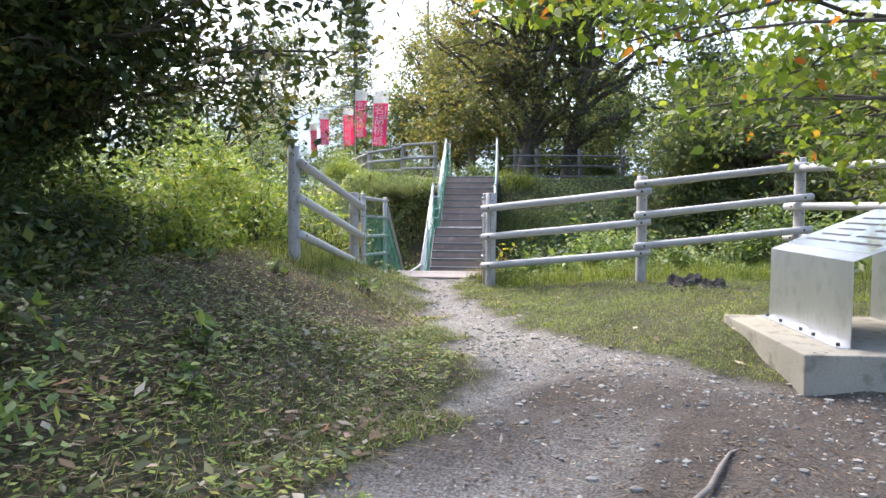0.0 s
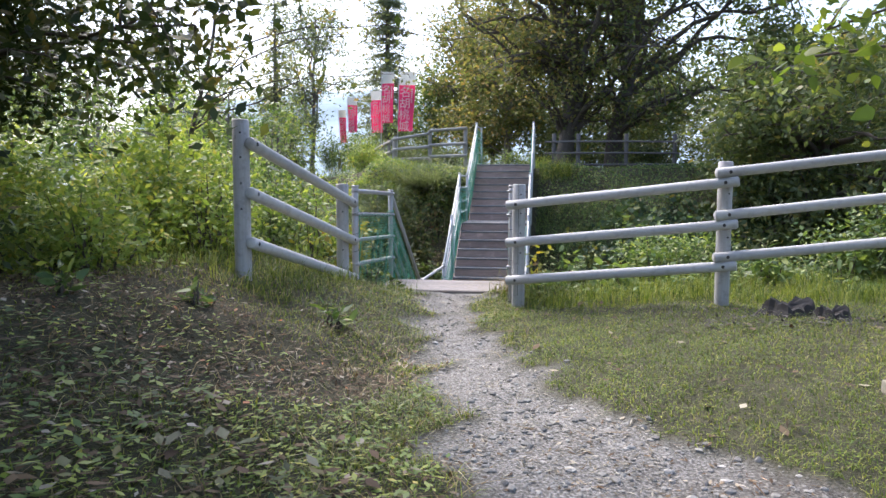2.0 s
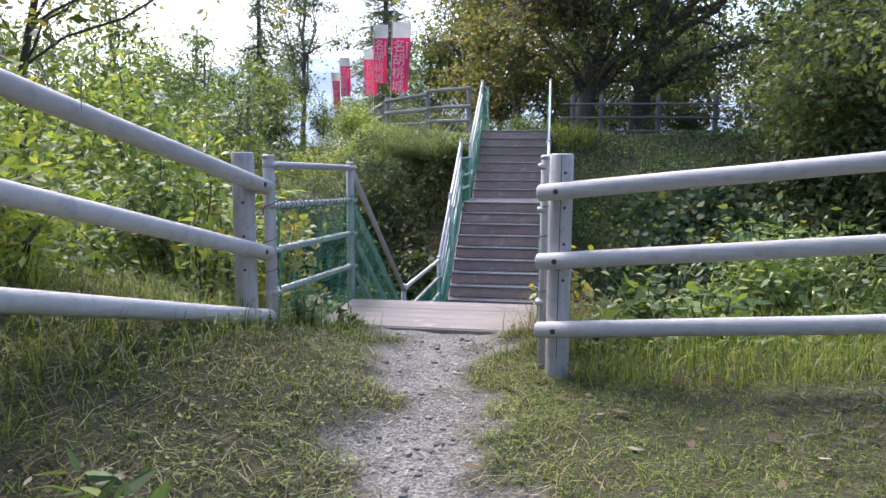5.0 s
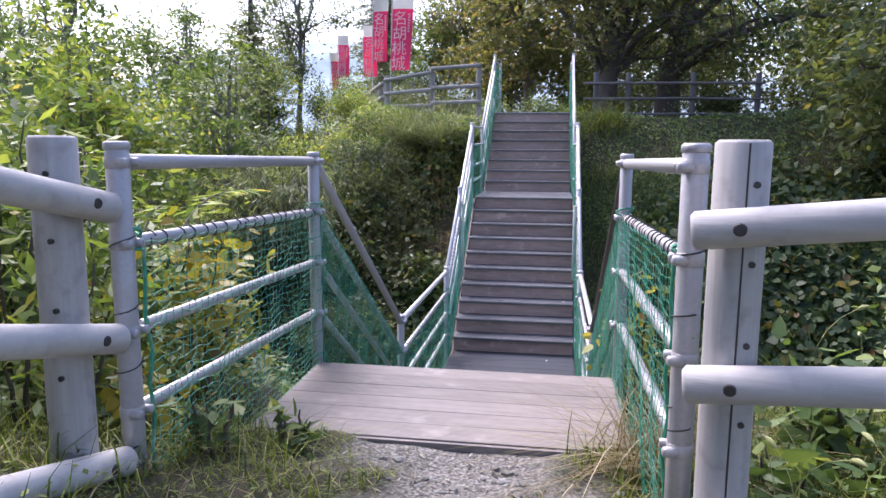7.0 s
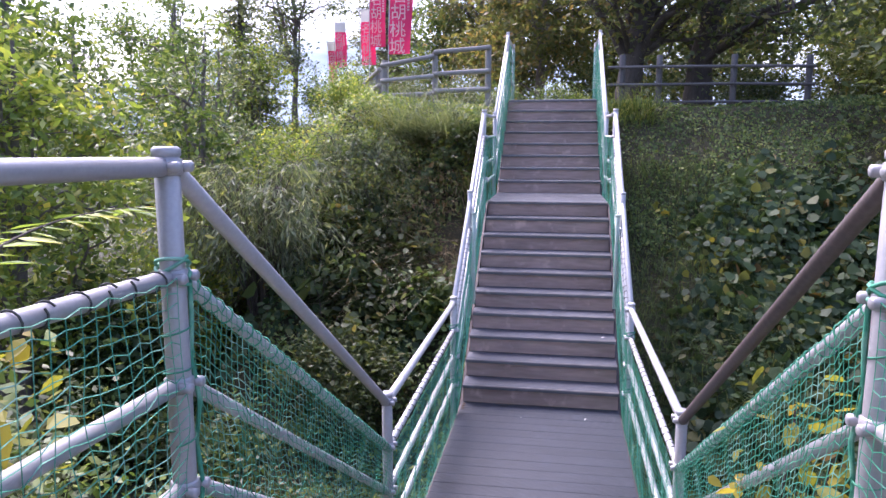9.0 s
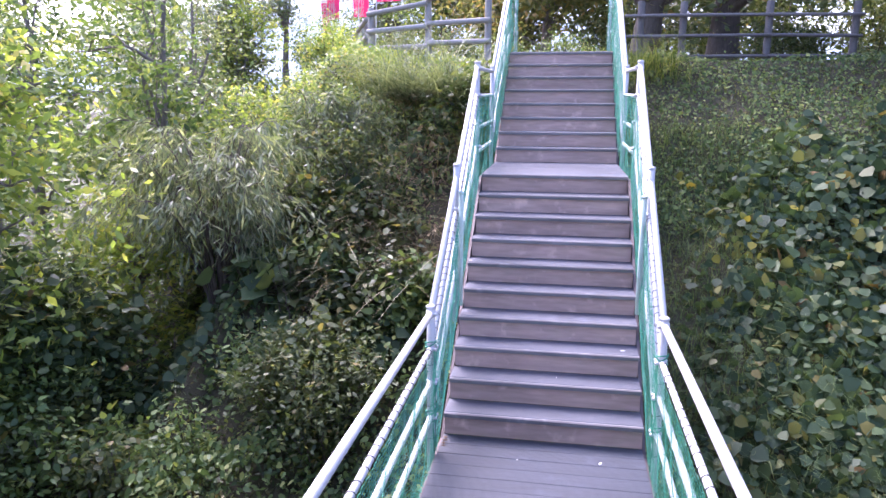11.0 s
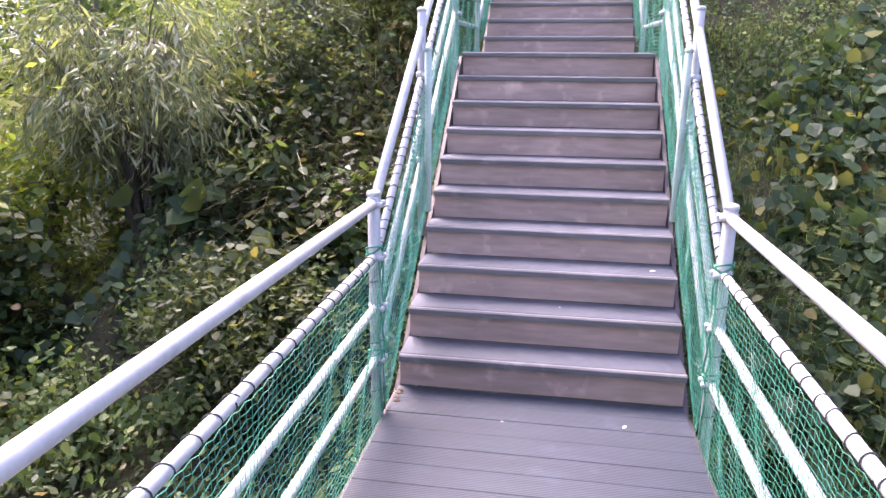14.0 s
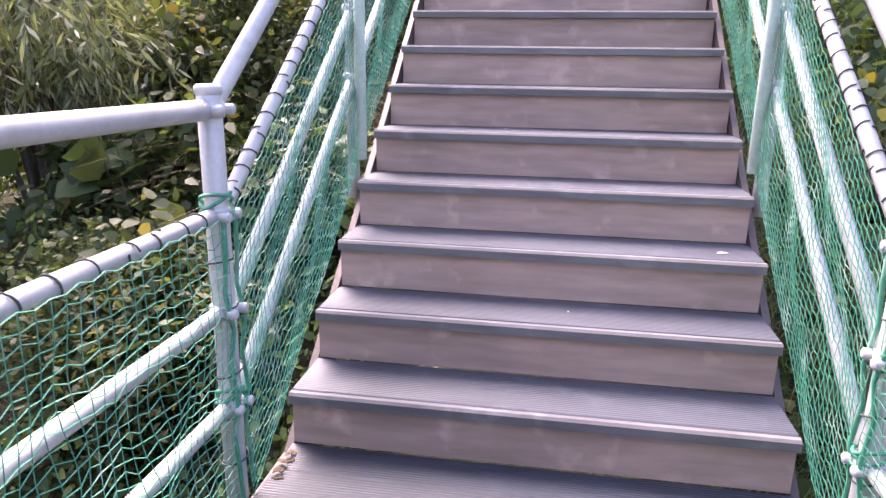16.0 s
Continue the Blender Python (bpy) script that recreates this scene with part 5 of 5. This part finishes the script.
lawn("grass", "short green grass beside the path", 0.2, 5.2, 4.2, 9.7, 80000, 0.040, 0.0048, lean=1.2, clumpy=1.1)
lawn("grass", "short green grass on the bank", -2.6, 0.9, 2.2, 9.6, 56000, 0.05, 0.0050, lean=1.3, clumpy=0.6)
lawn("grass", "sparse grass on the bank", -2.6, 1.0, -0.6, 3.4, 12000, 0.05, 0.005, clumpy=0.2)
lawn("grass", "short green grass behind the sign stand", 4.4, 7.0, 3.0, 9.0, 12000, 0.09, 0.006)
lawn("tall_grass", "tall seeding grass along the gully edge", 0.95, 6.5, 8.15, 9.9, 9000, 0.2, 0.006, lean=0.8)
lawn("tall_grass", "tall grass at the foot of the log fence", -2.6, -0.7, 6.2, 9.8, 5200, 0.17, 0.006, lean=0.9)
lawn("tall_grass", "tall grass at the edges of the deck", -1.2, 1.25, 8.7, 9.7, 1500, 0.16, 0.005, lean=1.0)
lawn("bank_grass", "rough grass along the top of the far bank", -5.0, -0.9, 21.6, 24.2, 3600, 0.16, 0.007, lean=1.2, clumpy=0.6)
cover("bank_weeds", "light leafy weeds along the top of the far bank", *patch(-5.0, -0.95, 20.8, 24.0, 11000, 0.2, 1.6, 0.5), 0.075, LEAF_SUNLIT, (0.0, 0.3), 0.55, 6, face=SLOPE)
lawn("bank_grass", "rough grass along the top of the far bank", 0.95, 6.5, 20.8, 24.2, 9000, 0.10, 0.007, lean=1.6, clumpy=0.4)
x, y = patch(-2.6, 1.0, 0.4, 8.6, 7000, 0.4)
keep = path_mask(x, y) < 0.6
V, F = blades(on_land(x[keep], y[keep], 0.004), 0.09, 0.004, 2.2, 2)
tagged(raw("straw", V, F, STRAW), "dry cut grass lying on the bank", "litter", kind="stuff")


def litter(name, label, x0, x1, y0, y1, n, size, mat, keep_fn, lift=0.012, width=0.5):
    x, y = patch(x0, x1, y0, y1, n)
    k = keep_fn(x, y) & ~((np.abs(x) < 0.8) & (y > 9.28)) & ~((x > 2.87) & (x < 4.47) & (y > 3.96) & (y < 5.6))
    V, F = leaves(on_land(x[k], y[k], lift * rng.uniform(0.15, 1.7, k.sum())), size, 0.15, 0.0, width, 0.85)
    return tagged(raw(name, V, F, mat), label, "litter", kind="stuff")


litter("leaf_litter", "dry brown leaves on the bank", -3.2, 0.8, -0.5, 6.5, 12000, 0.036, DRY, lambda x, y: (path_mask(x, y) < 0.5) & (wave(x, y, 1.3, 0.9) > -0.5), 0.03)
litter("leaf_litter", "dry leaves and twigs on the dirt", 0.5, 4.5, 0.2, 5.2, 5200, 0.035, DRY, lambda x, y: path_mask(x, y) > 0.3, 0.006, 0.35)
litter("fallen_leaves", "scattered fallen leaves on the grass", 0.5, 4.5, 4.5, 8.5, 160, 0.07, DRY, lambda x, y: path_mask(x, y) < 0.5, 0.05, 0.6)
litter("weeds", "low broad-leaved weeds on the bank", -3.2, 0.7, 0.0, 8.8, 24000, 0.023, LEAF_LAWN, lambda x, y: (path_mask(x, y) < 0.35) & (wave(x, y, 1.7, 2.2) > -0.1) & (bare(x, y) < 0.6), 0.05, 0.55)
litter("weeds", "dark low weeds under the spreading tree", -4.5, -0.3, -0.3, 4.6, 9000, 0.05, LEAF_BUSH, lambda x, y: wave(x, y, 1.1, 0.2) > -0.8, 0.07, 0.5)
litter("leaf_litter", "dead stems and brown leaves in a bare patch", -3.0, 0.3, 0.0, 6.6, 16000, 0.05, DRY, lambda x, y: bare(x, y) > rng.uniform(0.1, 0.9, len(x)), 0.02, 0.3)
litter("weeds", "yellow-green creeping weeds on the bank", -2.8, 0.75, 1.0, 5.4, 15000, 0.042, LEAF_SUNLIT, lambda x, y: (path_mask(x, y) < 0.3) & (wave(x, y, 2.4, 0.7) > rng.normal(0.0, 0.5, len(x))) & (bare(x, y) < rng.uniform(0.4, 1.6, len(x))), 0.05, 0.4)
litter("clover", "small clover leaves in the short grass", 0.4, 4.8, 4.6, 8.8, 24000, 0.013, LEAF_LAWN, lambda x, y: (path_mask(x, y) < 0.3) & (wave(x, y, 2.1, 0.2) > -0.3), 0.035, 0.8)
litter("weeds", "broad-leaved weeds with shining leaves on the bank", -3.4, 0.4, 0.2, 4.2, 1500, 0.085, LEAF_SHADED, lambda x, y: (path_mask(x, y) < 0.3) & (wave(x, y, 2.0, 1.4) > 0.1), 0.09, 0.42)
litter("leaf_litter", "larger curled brown leaves on the bank", -2.8, 0.6, 0.2, 4.6, 1500, 0.075, DRY, lambda x, y: path_mask(x, y) < 0.4, 0.05, 0.5)
litter("twigs", "thin dead twigs on the dirt", -2.0, 4.2, 0.4, 5.4, 900, 0.13, DRY, lambda x, y: wave(x, y, 1.2, 0.4) > -1.0, 0.02, 0.05)
litter("wood_chips", "pale chips and straw on the path", -0.4, 1.6, 4.3, 9.28, 5000, 0.042, CHIP, lambda x, y: path_mask(x, y) > 0.4, 0.008, 0.2)

# stones in the path
pcs = []
ico = bmesh.new()
bmesh.ops.create_icosphere(ico, subdivisions=1, radius=1)
IV = np.array([v.co[:] for v in ico.verts])
IF = np.array([[v.index for v in f.verts] for f in ico.faces])
ico.free()
x, y = patch(-0.2, 4.5, 0.8, 9.2, 20000)
dens = path_mask(x, y) * (0.25 + 0.9 * np.exp(-((y - 4.9) / 1.0) ** 2) + 0.25 * (y > 5.5))
k = rng.uniform(0, 1, len(x)) < dens
x, y = x[k], y[k]
for px, py, pz in on_land(x, y):
    s = 0.005 + 0.017 * rng.uniform() ** 3
    pcs.append((IV * (s * rng.uniform(0.6, 1.4, 3) * np.array([1, 1, 0.6])) * (1 + 0.15 * rng.normal(size=(len(IV), 1))) + np.array([px, py, pz + s * 0.15]), IF))
V, F = merged(pcs)
tagged(raw("gravel", V, F, STONE), "grey gravel pressed into the path", "gravel", kind="stuff")

# a rotten stump by the fence foot and a root in the dirt
def stump(x, y, r, h):
    z = G(x, y)
    bm = bmesh.new()
    rings = []
    for f, k in ((-0.35, 1.35), (0.1, 1.16), (0.55, 1.0), (0.95, 0.96), (1.0, 0.84), (0.8, 0.5), (0.62, 0.15)):
        ring = []
        for j in range(28):
            a = 2 * math.pi * j / 28
            n = 1 + 0.16 * math.sin(3 * a + 1) + 0.10 * math.sin(7 * a + 2) + 0.06 * math.sin(13 * a)
            top = h * (1 + 0.35 * math.sin(2 * a + 0.6) + 0.2 * math.sin(9 * a))
            ring.append(bm.verts.new((x + math.cos(a) * r * k * n, y + math.sin(a) * r * 0.8 * k * n, z + f * top)))
        rings.append(ring)
    for p, q in zip(rings, rings[1:]):
        for j in range(28):
            bm.faces.new((p[j], p[(j + 1) % 28], q[(j + 1) % 28], q[j]))
    bm.faces.new(rings[-1])
    return tagged(part("tree_stump", bm, ROCK), "low rotten grey-black stump beside a fence post", "stump")


stump(3.02, 7.42, 0.17, 0.10)
stump(3.3, 7.3, 0.11, 0.08)
litter("wood_chips", "dark rotten wood and dead stems round the stump", 2.3, 4.0, 6.7, 7.8, 1500, 0.05, DRY_DARK, lambda x, y: np.hypot((x - 3.1) / 0.75, (y - 7.2) / 0.42) + 0.2 * wave(x, y, 4.0, 0.3) < 1, 0.03, 0.3)
litter("wood_chips", "dead grass and earth showing through the lawn", 1.4, 2.6, 7.2, 8.2, 500, 0.05, DRY_DARK, lambda x, y: np.hypot((x - 2.0) / 0.4, (y - 7.7) / 0.3) + 0.3 * wave(x, y, 4.0, 1.3) < 1, 0.02, 0.25)

# foxtail grass and leafy weeds at the gully edge
def foxtails(x0, x1, y0, y1, n):
    pcs = []
    t = np.linspace(0, 1, 7)[:, None]
    for _ in range(n):
        x, y = rng.uniform(x0, x1), rng.uniform(y0, y1)
        h, a = rng.uniform(0.3, 0.62), rng.uniform(0, 6.283)
        d = np.array([math.cos(a), math.sin(a), 0]) * h * rng.uniform(0.25, 0.55)
        P = np.array([x, y, G(x, y)]) + d * t ** 2.2 + np.array([0, 0, h]) * (t - 0.22 * t ** 3)
        pcs.append(tube_arrays(P, np.linspace(0.0022, 0.0012, 7), 3))
        e = P[-1] - P[-2]
        e = e / np.linalg.norm(e)
        Q = P[-1] + e * np.linspace(0, 0.065, 6)[:, None] - np.array([0, 0, 0.02]) * np.linspace(0, 1, 6)[:, None] ** 2
        pcs.append(tube_arrays(Q, [0.002, 0.0075, 0.009, 0.008, 0.006, 0.001], 6))
    V, F = merged(pcs)
    return tagged(raw("foxtail_grass", V, F, FOXTAIL, smooth=True), "nodding foxtail grass heads along the gully edge", "grass", kind="stuff")


foxtails(0.95, 5.0, 8.7, 9.9, 90)
for x, y, h in ((1.5, 9.35, 0.5), (1.85, 9.1, 0.42), (2.3, 9.5, 0.45), (3.4, 9.2, 0.4), (1.15, 9.0, 0.3), (4.2, 9.3, 0.45)):
    shrub("leafy upright weed at the gully edge", x, y, 0.2, 0.18, h, 150, 0.10, LEAF_BUSH, 0.45, 0.0, 6, 7, 0.06)
for x, y, h in ((-0.35, 6.3, 0.16), (-0.95, 5.6, 0.14), (-0.6, 3.2, 0.15), (-0.35, 2.6, 0.13), (-1.4, 5.0, 0.15), (-0.52, 9.1, 0.2), (-0.72, 8.9, 0.28)):
    shrub("small broad-leaved weed in the grass", x, y, 0.11, 0.11, h, 34, 0.085, LEAF_BUSH, 0.38, -0.2, 6, 5, 0.025, 0.5)
for x, y in ((0.78, 9.2), (0.88, 9.05), (0.95, 9.5)):
    clump_grass("tuft of yellowed grass beside the deck", x, y, 130, 0.34, 0.005, 1.5, STRAW, 0.09)
shrub("yellow-green vine growing through the railing net", 1.0, 11.1, 0.25, 0.5, 1.3, 320, 0.075, LEAF_YELLOW, 0.6, 0.3, 6, 9, 0.12)


def frond(a, b, rise, n, size):
    """An arching branch with paired leaflets."""
    a, b = np.array(a), np.array(b)
    root = empty("leafy_branch", a[0], a[1], G(a[0], a[1]))
    t = np.linspace(0, 1, n)[:, None]
    P = a + (b - a) * t + np.array([0, 0, rise]) * np.sin(np.pi * t ** 0.7)
    foot = np.array([[a[0] - 0.15, a[1] - 0.1, G(a[0], a[1]) - 0.05], [a[0] - 0.08, a[1] - 0.05, (a[2] + G(a[0], a[1])) / 2]])
    V, F = tube_arrays(np.concatenate([foot, P]), np.linspace(0.008, 0.002, n + 2), 5)
    own(raw("stem", V, F, BARK, smooth=True), root)
    d = unit(np.gradient(P, axis=0))
    side = unit(np.cross(d, np.array([0, 0, 1.0])))
    V, F = leaves(np.concatenate([P, P])[4:], size, 0.2, 0.15, 0.3, 0.8, 6, away=(np.concatenate([side, -side]) * 2.6 + np.concatenate([d, d]) * 0.9)[4:])
    own(raw("foliage", V, F, LEAF_SUNLIT), root)
    return tagged(root, "arching branch with paired yellow-green leaflets", "branch")


frond((-1.62, 10.2, 1.75), (-1.88, 11.8, 2.04), 0.16, 22, 0.15)
frond((-1.9, 10.3, 1.6), (-2.3, 11.3, 1.95), 0.15, 18, 0.14)
frond((-1.5, 9.4, 1.7), (-2.1, 10.2, 2.35), 0.2, 18, 0.14)

P = np.array([(1.62, 2.02, G(1.62, 2.02) - 0.01), (1.82, 2.22, G(1.82, 2.22) + 0.03), (1.93, 2.45, G(1.93, 2.45) + 0.025), (2.02, 2.62, G(2.02, 2.62) + 0.012), (2.2, 2.85, G(2.2, 2.85) - 0.02)])
V, F = tube_arrays(P, [0.008, 0.012, 0.011, 0.007, 0.004], 8)
tagged(raw("tree_root", V, F, BARK_PALE, smooth=True), "bare root breaking through the dirt", "root")

# small debris on the stairs
def scrap(name, label, x, y, z, s, mat, turn):
    bm = bmesh.new()
    vs = [bm.verts.new(v) for v in ((-s, -0.3 * s, 0), (0, -0.5 * s, 0.08 * s), (s, 0, 0.02 * s), (0.1 * s, 0.5 * s, 0.12 * s), (-0.7 * s, 0.3 * s, 0.03 * s))]
    bm.faces.new(vs)
    r = bmesh.ops.extrude_face_region(bm, geom=bm.faces[:])
    for v in r["geom"]:
        if isinstance(v, bmesh.types.BMVert):
            v.co.z += 0.0015
    ob = part(name, bm, mat)
    ob.matrix_world = pose(x, y, z + 0.001, 0, 0, turn)
    return tagged(ob, label, "debris")


for x, y, z, s, t in ((0.628, 15.84, 0.361, 0.022, 10), (0.432, 14.95, LOW, 0.018, 50), (-0.16, 14.9, LOW, 0.007, 0), (0.1, 15.62, 0.181, 0.006, 80), (-0.2, 16.42, 0.541 + 0.18, 0.007, 30)):
    scrap("paper_scrap", "small pale scrap lying on a stair board", x, y, z, s, CLOTH_WHITE, t)
for k in range(7):
    scrap("dead_leaf", "brown dead leaf in the corner of the landing", -0.735 + 0.02 * rng.uniform(), 15.02 + 0.022 * k, LOW + 0.012 * (k % 2), 0.02, DRY, 50 * k)

# ---- distance ----
hx, hy = np.meshgrid(np.linspace(-700, 500, 90), np.linspace(260, 620, 30))
hz = 8 + 62 * np.exp(-((hx + 170) / 170) ** 2) * sstep(250, 460, hy) + 45 * np.exp(-((hx - 150) / 240) ** 2) * sstep(250, 500, hy) + 3 * wave(hx, hy, 0.05, 0.3) + 1.5 * wave(hx, hy, 0.17, 0.8)
hi = np.arange(hx.size).reshape(hx.shape)
hf = np.stack([hi[:-1, :-1], hi[:-1, 1:], hi[1:, 1:], hi[1:, :-1]], -1).reshape(-1, 4)
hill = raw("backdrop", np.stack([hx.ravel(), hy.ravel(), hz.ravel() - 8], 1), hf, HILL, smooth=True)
tagged(hill, "wooded hills on the skyline with blue haze in their colour", "hills", kind="structure")
